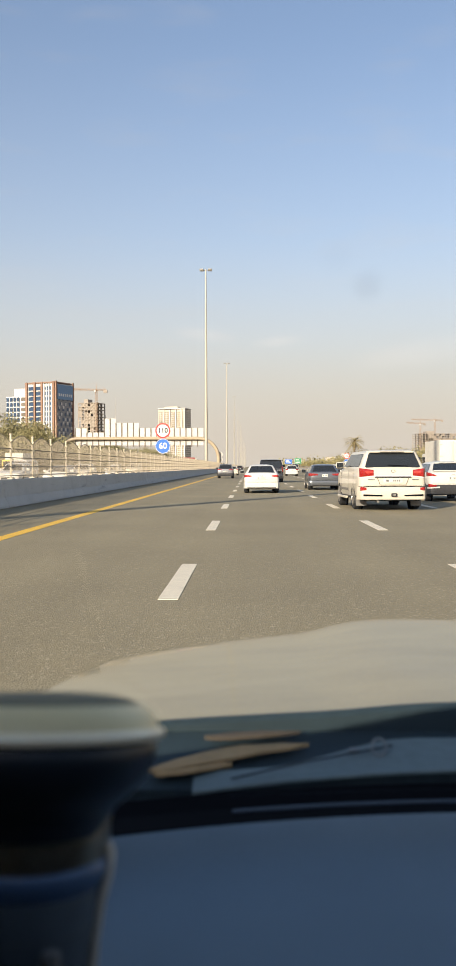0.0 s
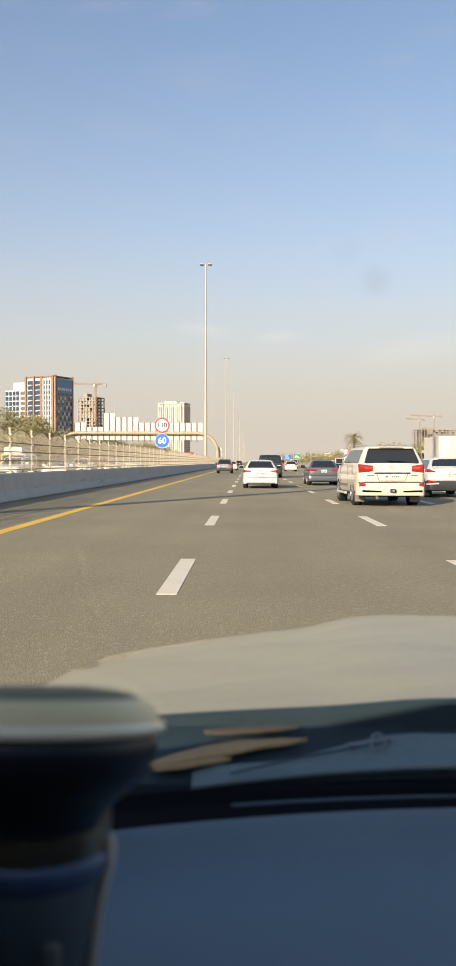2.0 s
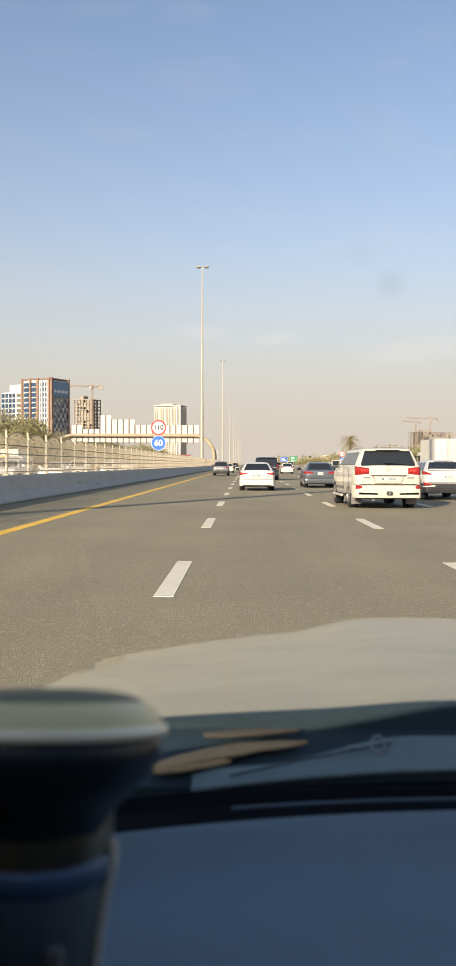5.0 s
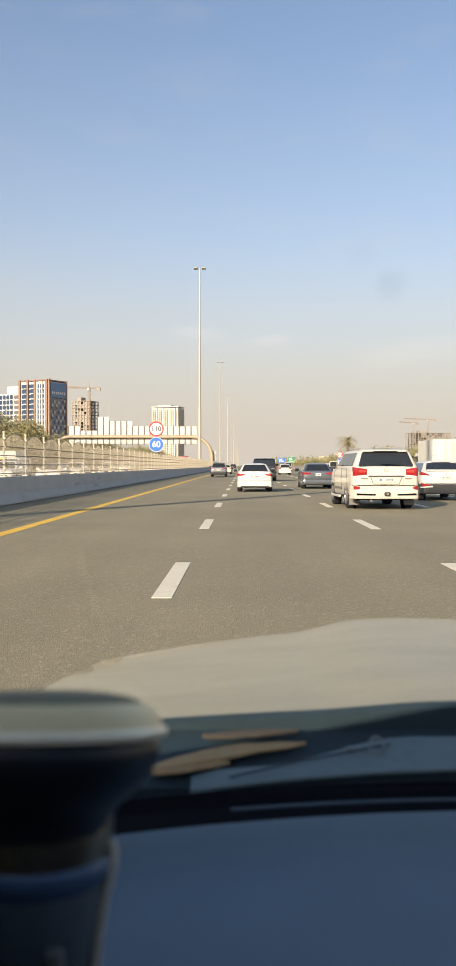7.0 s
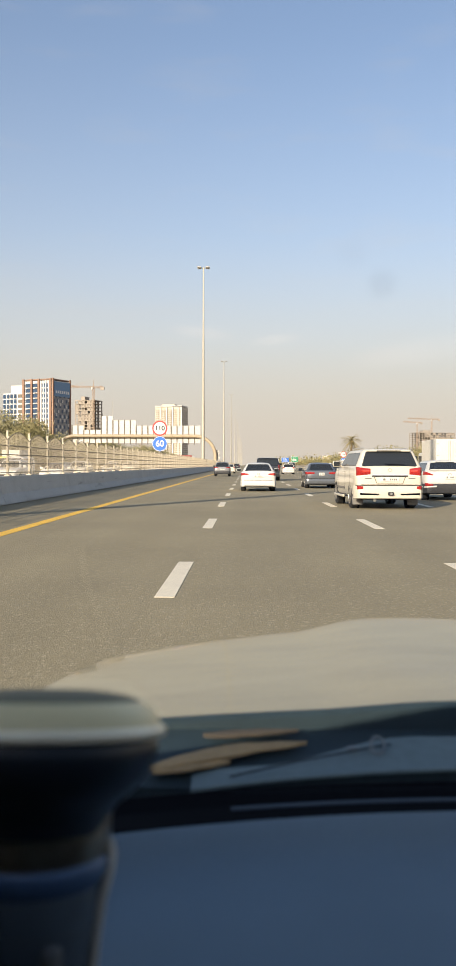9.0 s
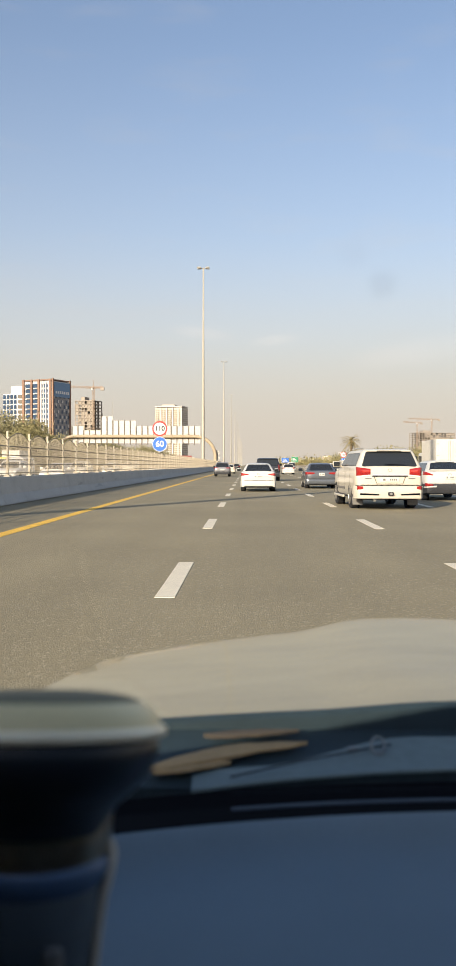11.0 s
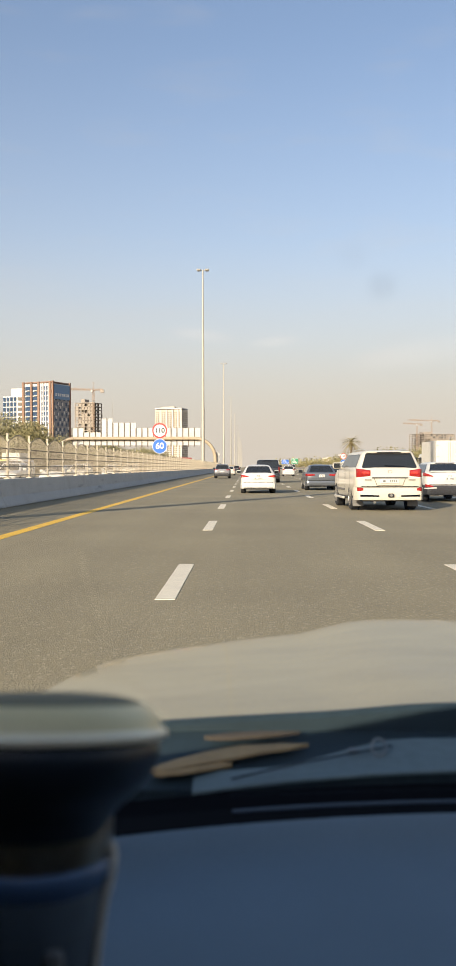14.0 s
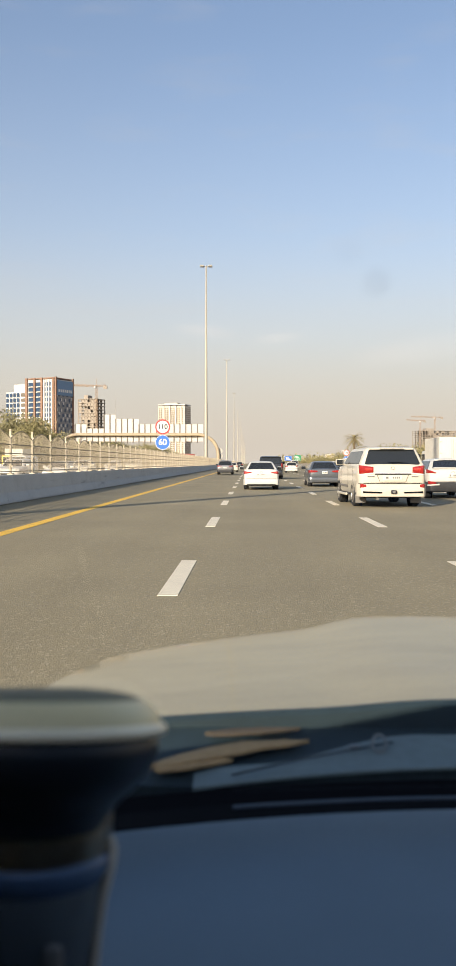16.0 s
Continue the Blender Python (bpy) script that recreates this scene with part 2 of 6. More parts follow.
streak_concrete(M_CONCRETE)
M_FENCE = material("cream_fence_paint", (0.508, 0.443, 0.328), 0.55, vary=0.08)
M_WIRE = material("weathered_fence_wire", (0.353, 0.299, 0.221), 0.6, vary=0.12)
M_POLE = material("galvanised_mast", (0.426, 0.389, 0.316), 0.5, 0.15, vary=0.08, fine=6, coarse=0.4)
M_LAMP = material("luminaire_grey", (0.394, 0.377, 0.344), 0.5, 0.2)
M_TYRE = material("tyre_rubber", (0.018, 0.018, 0.019), 0.85)
M_RIM = material("alloy_rim", (0.34, 0.32, 0.29), 0.35, 0.7)
M_BLACK = material("black_plastic", (0.02, 0.02, 0.022), 0.55)
M_WHITE = material("white_car_paint", (0.581, 0.559, 0.51), 0.3, vary=0.03, coat=0.6)
M_PEARL = material("pearl_white_car_paint", (0.595, 0.545, 0.45), 0.3, vary=0.03, coat=0.5)
M_GREY = material("dark_grey_car_paint", (0.13, 0.14, 0.155), 0.28, 0.5, vary=0.05, coat=0.7)
M_SILVER = material("silver_car_paint", (0.271, 0.271, 0.279), 0.3, 0.55, vary=0.05, coat=0.6)
M_DARK = material("black_car_paint", (0.02, 0.021, 0.024), 0.25, vary=0.05, coat=0.8)
M_GLASS = material("tinted_car_glass", (0.022, 0.025, 0.028), 0.04, vary=0.05)
M_RED = material("red_lamp_lens", (0.3, 0.014, 0.012), 0.2, vary=0.1, coat=0.5)
M_CLEAR = material("clear_lamp_lens", (0.75, 0.72, 0.68), 0.15, vary=0.05, coat=0.5)
M_CHROME = material("chrome", (0.75, 0.75, 0.75), 0.15, 0.95, vary=0.04)
M_PLATE = material("plate_white", (0.62, 0.6, 0.54), 0.5)
M_INK = material("plate_ink", (0.16, 0.155, 0.15), 0.6)
M_STEEL = material("guardrail_steel", (0.426, 0.41, 0.377), 0.45, 0.6, vary=0.12)
M_SIGNBACK = material("sign_back_aluminium", (0.525, 0.508, 0.476), 0.5, 0.1, vary=0.06, fine=3, coarse=0.5)
M_PIPE = material("gantry_pipe_paint", (0.41, 0.328, 0.221), 0.55, vary=0.1, fine=5, coarse=0.7, second=(0.328, 0.23, 0.148), second_amount=0.5)
M_SIGNWHITE = material("sign_white", (0.672, 0.664, 0.64), 0.45)
M_SIGNRED = material("sign_red", (0.6, 0.03, 0.03), 0.45)
M_SIGNBLUE = material("sign_blue", (0.02, 0.13, 0.5), 0.45)
M_BARK = material("bark", (0.16, 0.11, 0.07), 0.9, vary=0.3, bump=0.6)
M_LEAF = leaf_material("acacia_leaf", (0.17, 0.16, 0.075), (0.36, 0.315, 0.165))
M_LEAF2 = leaf_material("scrub_leaf", (0.15, 0.14, 0.058), (0.34, 0.29, 0.135))
M_PALM = leaf_material("palm_frond", (0.17, 0.145, 0.051), (0.34, 0.264, 0.119))
M_TERRA = material("terracotta_cladding", (0.271, 0.164, 0.111), 0.8, vary=0.1, fine=1, coarse=0.1)
M_OFFWHITE = material("offwhite_render", (0.574, 0.549, 0.508), 0.85, vary=0.07, fine=1, coarse=0.08)
M_BEIGE = material("beige_render", (0.541, 0.476, 0.377), 0.85, vary=0.07, fine=1, coarse=0.05)
M_BGLASS = material("blue_facade_glass", (0.05, 0.085, 0.15), 0.12, 0.2, vary=0.2, fine=0.6, coarse=0.1, per_object=0.6)
# Window glass paled to beige: the distance haze is put into its colour.
M_BGLASS2 = material("hazed_facade_glass", (0.19, 0.165, 0.135), 0.2, 0.1, vary=0.2, per_object=0.6)
M_RAW = material("raw_concrete", (0.328, 0.283, 0.234), 0.9, vary=0.12, fine=1, coarse=0.1)
M_CRANE = material("crane_paint", (0.361, 0.254, 0.172), 0.6)
M_STONE = material("minaret_stone", (0.508, 0.451, 0.361), 0.85, vary=0.06)
# Stretched paler patches put dust and blurred reflections into the paint's colour.
M_BONNET = material("champagne_bonnet_paint", (0.31, 0.26, 0.14), 0.5, 0.0, vary=0.2, fine=220, coarse=7, coat=0.5, gloss=0.2,
                    second=(0.35, 0.3, 0.18), second_amount=0.5, stretch=(0.55, 1.7, 1))
nt = M_BONNET.node_tree
nt.nodes["Principled BSDF"].inputs["Coat Roughness"].default_value = 0.035
wave = nt.nodes.new("ShaderNodeBump")
wave.inputs["Strength"].default_value = 0.07
wave.inputs["Distance"].default_value = 0.004
ripple = nt.nodes.new("ShaderNodeTexNoise")
ripple.inputs["Scale"].default_value = 7.0
ripple.inputs["Detail"].default_value = 2
where = nt.nodes.new("ShaderNodeTexCoord")
nt.links.new(where.outputs["Object"], ripple.inputs["Vector"])
nt.links.new(ripple.outputs["Fac"], wave.inputs["Height"])
nt.links.new(wave.outputs["Normal"], nt.nodes["Principled BSDF"].inputs["Coat Normal"])
M_DASH = material("dashboard_vinyl", (0.162, 0.218, 0.257), 0.65, vary=0.1, fine=400, coarse=5, bump=0.25, bump_scale=900)
M_COWL = material("cowl_plastic", (0.02, 0.034, 0.042), 0.6, gloss=0.25, vary=0.2, fine=80, coarse=6)
# Tan and dull brown that stand in for streaks of light on the cowl.
M_STREAK = material("tan_sun_streak", (0.36, 0.24, 0.11), 0.9, vary=0.2, fine=90, coarse=12)
M_STREAKDULL = material("dull_brown_streak", (0.055, 0.045, 0.032), 0.9, vary=0.3, fine=90, coarse=12)
M_PUCK = material("brushed_silver", (0.74, 0.6, 0.31), 0.4, 0.15, vary=0.06, fine=200, coarse=6)
M_NAVY = material("navy_plastic", (0.011, 0.016, 0.023), 0.4, vary=0.1)
M_EDGE = material("pale_edge_highlight", (0.68, 0.6, 0.47), 0.5)
M_BAND = material("grey_band", (0.1, 0.115, 0.12), 0.5)
M_FLAP = material("grey_mud_flap", (0.16, 0.15, 0.135), 0.7)
M_SIGNGREEN = material("sign_green", (0.03, 0.22, 0.1), 0.45)
M_BRACKET = material("dark_bracket_steel", (0.14, 0.11, 0.08), 0.6)
M_COWLSHEEN = material("blue_grey_reflection", (0.138, 0.19, 0.2), 0.7, vary=0.15, fine=60, coarse=5)
M_TRIM = material("deep_black_trim", (0.003, 0.0035, 0.005), 0.85, gloss=0.08)
# Darker grey-green puts the dim upper edge of the cap into its colour.
M_CAPTOP = material("shaded_cap_top", (0.15, 0.138, 0.085), 0.65, vary=0.08, fine=150, coarse=6, gloss=0.2)
# Near-white, so that the reflection along the cap's rim is in the colour.
M_RIMRING = material("highlight_rim", (0.96, 0.82, 0.56), 0.3, 0.1)
M_SLEEVE = material("grey_green_sleeve", (0.3, 0.26, 0.19), 0.28, 0.85, vary=0.3, fine=90, coarse=14)
M_YELLOWCAB = material("yellow_truck_paint", (0.7, 0.45, 0.05), 0.4)
M_FOOT = material("slate_plastic", (0.095, 0.115, 0.13), 0.45, vary=0.15)
M_BLUERING = material("glossy_blue_ring", (0.075, 0.125, 0.21), 0.25)
M_CURTAIN = material("grey_curtain_wall", (0.19, 0.19, 0.2), 0.3, 0.1, vary=0.2, fine=0.5, coarse=0.1)
M_RED2 = material("bright_red_lens", (0.6, 0.05, 0.035), 0.15, vary=0.1, coat=0.6)
M_VENT = material("slate_slot", (0.04, 0.055, 0.07), 0.6)
M_LINER = material("headliner_cloth", (0.35, 0.33, 0.3), 0.95)
M_SCREEN = pane_material()
M_TRUCKBOX = material("truck_box_panel", (0.607, 0.574, 0.508), 0.5, vary=0.06, fine=3, coarse=0.8, second=(0.451, 0.41, 0.344), second_amount=0.12)
M_REFLECT = material("yellow_reflector", (0.7, 0.62, 0.08), 0.4)
M_BOARD = material("billboard_red", (0.25, 0.06, 0.05), 0.6, vary=0.3, fine=0.8, coarse=0.3)


# ---- mesh helpers ----
def empty(name, m=None, **tags):
    ob = new(name)
    if m is not None:
        ob.matrix_basis = m
    return tagged(ob, **tags)


def mesh_of(name, bm, mat, smooth=False, auto=35):
    me = bpy.data.meshes.new(name)
    bmesh.ops.recalc_face_normals(bm, faces=bm.faces[:])
    if smooth:
        for f in bm.faces:
            f.smooth = True
        for e in bm.edges:
            if len(e.link_faces) == 2 and e.calc_face_angle(0) > radians(auto):
                e.smooth = False
    bm.to_mesh(me)
    bm.free()
    me.materials.append(mat)
    return me


def part(name, bm, mat, parent, label="", smooth=False, at=None):
    ob = new(name, mesh_of(name, bm, mat, smooth))
    ob.parent = parent
    if at is not None:
        ob.matrix_basis = at
    return tagged(ob, label)


def piece(name, me, parent, at):
    ob = new(name, me)
    ob.parent = parent
    ob.matrix_basis = at
    return ob


def thing(name, bm, mat, m=None, smooth=False, **tags):
    ob = new(name, mesh_of(name, bm, mat, smooth))
    if m is not None:
        ob.matrix_basis = m
    return tagged(ob, **tags)


def box(bm, cx, cy, cz, sx, sy, sz, bevel=0.0, rot=None, seg=2):
    r = bmesh.ops.create_cube(bm, size=1.0)
    vs = r["verts"]
    m = Matrix.Translation((cx, cy, cz))
    if rot is not None:
        m = m @ Euler([radians(a) for a in rot]).to_matrix().to_4x4()
    bmesh.ops.transform(bm, matrix=m @ Matrix.Diagonal((sx, sy, sz, 1)), verts=vs)
    if bevel:
        es = list({e for v in vs for e in v.link_edges})
        bmesh.ops.bevel(bm, geom=es, offset=bevel, segments=seg, affect='EDGES', profile=0.5)
    return bm


def boxed(*a, **k):
    return box(bmesh.new(), *a, **k)


def rod(bm, p, q, r0, r1=None, seg=10, caps=True):
    """A round bar from p to q."""
    p, q = Vector(p), Vector(q)
    d = q - p
    m = Matrix.Translation((p + q) / 2) @ d.to_track_quat("Z", "Y").to_matrix().to_4x4()
    bmesh.ops.create_cone(bm, cap_ends=caps, segments=seg, radius1=r0, radius2=r0 if r1 is None else r1, depth=d.length, matrix=m)
    return bm


def lathe(bm, profile, seg=40, centre=(0, 0, 0), caps=True):
    """Turn (radius, z) points round the z axis."""
    rings = []
    for r, z in profile:
        rings.append([bm.verts.new((centre[0] + r * math.cos(2 * math.pi * i / seg), centre[1] + r * math.sin(2 * math.pi * i / seg), centre[2] + z))
                      for i in range(seg)])
    for a, b in zip(rings, rings[1:]):
        for i in range(seg):
            bm.faces.new((a[i], a[(i + 1) % seg], b[(i + 1) % seg], b[i]))
    if caps:
        bm.faces.new(rings[0])
        bm.faces.new(rings[-1])
    return bm


def loft(bm, sections, closed=True, caps=True):
    """Skin a row of equal-length point loops."""
    rows = [[bm.verts.new(p) for p in s] for s in sections]
    n = len(rows[0])
    for a, b in zip(rows, rows[1:]):
        for i in range(n if closed else n - 1):
            bm.faces.new((a[i], a[(i + 1) % n], b[(i + 1) % n], b[i]))
    if caps:
        bm.faces.new(rows[0])
        bm.faces.new(rows[-1])
    return bm


def extrude_profile(bm, prof, y0, y1):
    return loft(bm, [[(x, y0, z) for x, z in prof], [(x, y1, z) for x, z in prof]])


def tube(bm, pts, r, seg=12):
    """A pipe that follows pts."""
    pts = [Vector(p) for p in pts]
    secs = []
    for i, p in enumerate(pts):
        d = (pts[min(i + 1, len(pts) - 1)] - pts[max(i - 1, 0)]).normalized()
        side = d.cross(Vector((0, 1, 0)))
        if side.length < 0.1:
            side = d.cross(Vector((1, 0, 0)))
        side.normalize()
        up = side.cross(d)
        secs.append([p + r * (math.cos(2 * math.pi * k / seg) * side + math.sin(2 * math.pi * k / seg) * up) for k in range(seg)])
    return loft(bm, secs)


def patch(bm, a, b, c, d, u0, u1, v0, v1, proud=0.008, thick=0.012, corner=0.0):
    """A pane on the four-cornered face a b c d (b after a along u, d above a along v), its corners rounded."""
    a, b, c, d = (Vector(p) for p in (a, b, c, d))
    nrm = (b - a).cross(d - a).normalized()
    wide, high = (b - a).length * (u1 - u0), (d - a).length * (v1 - v0)
    loop = []
    if corner:
        ru, rv = corner / (b - a).length, corner / (d - a).length
        for cu, cv, a0 in ((u1 - ru, v0 + rv, -90), (u1 - ru, v1 - rv, 0), (u0 + ru, v1 - rv, 90), (u0 + ru, v0 + rv, 180)):
            for k in range(5):
                t = radians(a0 + 22.5 * k)
                loop.append((cu + ru * math.cos(t), cv + rv * math.sin(t)))
    else:
        loop = [(u0, v0), (u1, v0), (u1, v1), (u0, v1)]
    q = [(a * (1 - u) + b * u) * (1 - v) + (d * (1 - u) + c * u) * v for u, v in loop]
    outer = [bm.verts.new(p + nrm * proud) for p in q]
    inner = [bm.verts.new(p - nrm * (thick - proud)) for p in q]
    bm.faces.new(outer)
    bm.faces.new(inner[::-1])
    n = len(q)
    for i in range(n):
        j = (i + 1) % n
        bm.faces.new((outer[j], outer[i], inner[i], inner[j]))
    return bm


def wrap_bar(bm, hw, x0, x1, lo0, hi0, lo1, hi1, proud=0.02, deep=0.1, n=10):
    """A bar bent round the back of a car body of half width hw, from x0 to x1, its lower and upper edge running from lo0, hi0 to lo1, hi1."""
    secs = []
    for i in range(n + 1):
        s = i / n
        x = x0 + (x1 - x0) * s
        u = abs(x) / hw
        y = 0.3 * (max(0.0, u - 0.86) / 0.14) ** 2 - proud
        x = x + (proud * 0.6 if x > 0 else -proud * 0.6) * max(0.0, u - 0.8) / 0.2
        lo, hi = lo0 + (lo1 - lo0) * s, hi0 + (hi1 - hi0) * s
        e = min(0.02, (hi - lo) * 0.25)
        secs.append([(x, y + deep, lo), (x, y + e, lo), (x, y + e * 0.3, lo + e * 0.3), (x, y, lo + e), (x, y, hi - e), (x, y + e * 0.3, hi - e * 0.3), (x, y + e, hi), (x, y + deep, hi)])
    return loft(bm, secs)


def rounded_ring(w, y0, y1, z, r, n=4):
    """Points of a rounded rectangle of half width w from y0 to y1 at height z."""
    pts = []
    for cx, cy, a0 in ((w - r, y0 + r, -90), (w - r, y1 - r, 0), (-w + r, y1 - r, 90), (-w + r, y0 + r, 180)):
        for k in range(n + 1):
            t = radians(a0 + 90 * k / n)
            pts.append((cx + r * math.cos(t), cy + r * math.sin(t), z))
    return pts


# ---- ground and road ----
DASH_X = (-0.8, 2.72, 5.75, 8.75, 11.8, 14.85)
YELLOW_X, BARRIER_X, EDGE_X, FENCE_X = -4.55, -7.6, 17.9, -7.93
ROAD_FAR = 2600.0


def build_ground():
    bm = bmesh.new()
    xs = [-4800, -1200, -300, -90, -60, -48, 20, 24, 30, 45, 70, 120, 300, 1200, 4800]
    ys = [-300, -60, 0, 30, 60, 100, 150, 220, 300, 420, 600, 900, 1400, 2200, 4900]
    grid = []
    for y in ys:
        row = []
        for x in xs:
            z = -0.06
            if x > 24:
                z += min(1.6, (x - 24) * 0.06)
            if x < -60:
                z += 0.6
            row.append(bm.verts.new((x, y, z)))
        grid.append(row)
    for a, b in zip(grid, grid[1:]):
        for i in range(len(xs) - 1):
            bm.faces.new((a[i], a[i + 1], b[i + 1], b[i]))
    thing("ground", bm, M_SAND, kind="structure", label="dry sandy ground beside the motorway", category="ground")


def strip(bm, x0, x1, y0, y1, z0, z1):
    return box(bm, (x0 + x1) / 2, (y0 + y1) / 2, (z0 + z1) / 2, x1 - x0, y1 - y0, z1 - z0)


def build_road():
    bm = bmesh.new()
    strip(bm, BARRIER_X - 0.1, 19.6, -120, ROAD_FAR, -0.3, 0.0)
    road = thing("road", bm, M_ASPHALT, kind="structure", label="grey asphalt motorway with several marked lanes", category="road")
    bm = bmesh.new()
    strip(bm, -47.0, -9.6, -120, ROAD_FAR, -0.3, -0.004)
    thing("road_opposite", bm, M_ASPHALT, kind="structure", label="grey asphalt carriageway beyond the median fence", category="road")
    bm = bmesh.new()
    strip(bm, -9.6, BARRIER_X - 0.1, -120, ROAD_FAR, -0.3, 0.02)
    thing("median", bm, M_CONCRETE, kind="structure", label="narrow concrete median strip between carriageways", category="median")
    part("yellow_edge_line", strip(bmesh.new(), YELLOW_X - 0.135, YELLOW_X + 0.135, -60, 1500, -0.01, 0.004), M_YELLOW, road, "yellow painted edge line")
    part("white_edge_line", strip(bmesh.new(), EDGE_X - 0.09, EDGE_X + 0.09, -60, 1500, -0.01, 0.004), M_LINE, road, "white painted edge line")
    dash = mesh_of("lane_dash", boxed(0, 1.5, 0, 0.2, 3.0, 0.008, bevel=0.0), M_LINE)
    for x in DASH_X:
        for k in range(48):
            piece("lane_dash", dash, road, Matrix.Translation((x, 9.0 * k - 0.8, 0.002)))
    # thin skid marks and a sealed crack
    rnd = random.Random(5)
    for x0, y0, dx, dy in ((6.3, 20, 5.5, 9), (6.0, 19.2, 5.5, 9)):
        bm = bmesh.new()
        pts = []
        for i in range(15):
            s = i / 14
            pts.append((x0 + dx * s * s + rnd.uniform(-0.02, 0.02), y0 + dy * s))
        a = [bm.verts.new((x - 0.03, y, 0.0035)) for x, y in pts]
        b = [bm.verts.new((x + 0.03, y, 0.0035)) for x, y in pts]
        for i in range(14):
            bm.faces.new((a[i], b[i], b[i + 1], a[i + 1]))
        part("tyre_mark", bm, M_TARMARK, road, "dark tyre mark on the asphalt")


M_TARMARK = material("tyre_mark", (0.19, 0.168, 0.115), 0.8, vary=0.3, fine=20, coarse=2)


def build_barrier():
    root = empty("barrier", kind="structure", label="grey precast concrete median barrier with stains", category="barrier")
    prof = [(0.3, 0.0), (0.29, 0.07), (0.17, 0.33), (0.1, 0.86), (0.08, 0.885), (-0.08, 0.885), (-0.1, 0.86), (-0.17, 0.33), (-0.29, 0.07), (-0.3, 0.0)]
    bm = bmesh.new()
    extrude_profile(bm, prof, 0.006, 11.994)
    seg = mesh_of("barrier_segment", bm, M_CONCRETE)
    for k in range(-4, 66):
        piece("barrier_segment", seg, root, pose(FENCE_X + 0.02, 12.0 * k + 2.5, 0.02 if k % 3 else 0.017, 0, 0, 0.03 * math.sin(k * 2.1)))


def build_fence():
    root = empty("fence", pose(0, 0, 0), label="cream steel mesh fence with arched panels on a concrete barrier", category="fence")
    bm = boxed(0, 0, 0.74, 0.066, 0.066, 1.48, bevel=0.008, seg=1)
    box(bm, 0, 0, 0.02, 0.2, 0.2, 0.04)
    box(bm, 0, 0, 1.5, 0.09, 0.09, 0.05, bevel=0.012, seg=1)
    for z in (0.3, 0.65, 1.0, 1.3):
        box(bm, 0.05, 0, z, 0.05, 0.1, 0.05)
    post = mesh_of("post", bm, M_FENCE)
    # a panel: wires, rails and an arched top
    span, n = 2.72, 26
    bm = bmesh.new()

    def top(s):
        return 1.18 + 0.26 * math.sin(math.pi * s)

    for i in range(n + 1):
        s = i / n
        h = top(s)
        box(bm, 0, 0.04 + span * s, h / 2 + 0.05, 0.009, 0.009, h)
    for z in (0.12, 0.42, 0.72, 1.02):
        box(bm, 0, 0.04 + span / 2, z, 0.02, span, 0.03)
    pts = [(0, 0.04 + span * i / 14, top(i / 14) + 0.05) for i in range(15)]
    for p, q in zip(pts, pts[1:]):
        rod(bm, p, q, 0.016, seg=5)
    panel = mesh_of("wire_panel", bm, M_WIRE)
    far = bmesh.new()
    for k in range(-8, 260):
        y = 2.6 + 2.8 * k
        if k < 100:
            piece("post", post, root, Matrix.Translation((FENCE_X, y, 0.9)))
            piece("wire_panel", panel, root, Matrix.Translation((FENCE_X, y, 0.9)))
        else:
            box(far, FENCE_X, y, 1.64, 0.08, 0.08, 1.48)
            for z in (1.02, 1.32, 1.62, 1.92, 2.2):
                box(far, FENCE_X, y + 1.4, z, 0.03, 2.75, 0.03)
            for i in range(1, 10):
                box(far, FENCE_X, y + 0.28 * i, 1.6, 0.02, 0.02, 1.35)
    tagged(part("fence_far_end", far, M_WIRE, root, "far run of the same fence"), kind="stuff")


def build_guardrail():
    root = empty("guardrail", label="galvanised steel guardrail on short posts along the verge", category="guardrail")
    w = [(0.0, 0.0), (0.04, 0.04), (0.04, 0.09), (0.0, 0.14), (0.0, 0.18), (0.04, 0.23), (0.04, 0.28), (0.0, 0.32)]
    prof = [(-x, z + 0.45) for x, z in w] + [(-x + 0.008, z + 0.45) for x, z in reversed(w)]
    bm = bmesh.new()
    extrude_profile(bm, prof, 0.0, 4.02)
    rail = mesh_of("rail", bm, M_STEEL)
    post = mesh_of("rail_post", boxed(0.09, 0, 0.36, 0.1, 0.12, 0.84), M_STEEL)
    for k in range(-5, 130):
        piece("rail", rail, root, Matrix.Translation((21.2, 4.0 * k, -0.03 + 0.003 * (k % 2))))
        piece("rail_post", post, root, Matrix.Translation((21.2, 4.0 * k + 2, -0.06)))


build_ground()
build_road()
build_barrier()
build_fence()
build_guardrail()


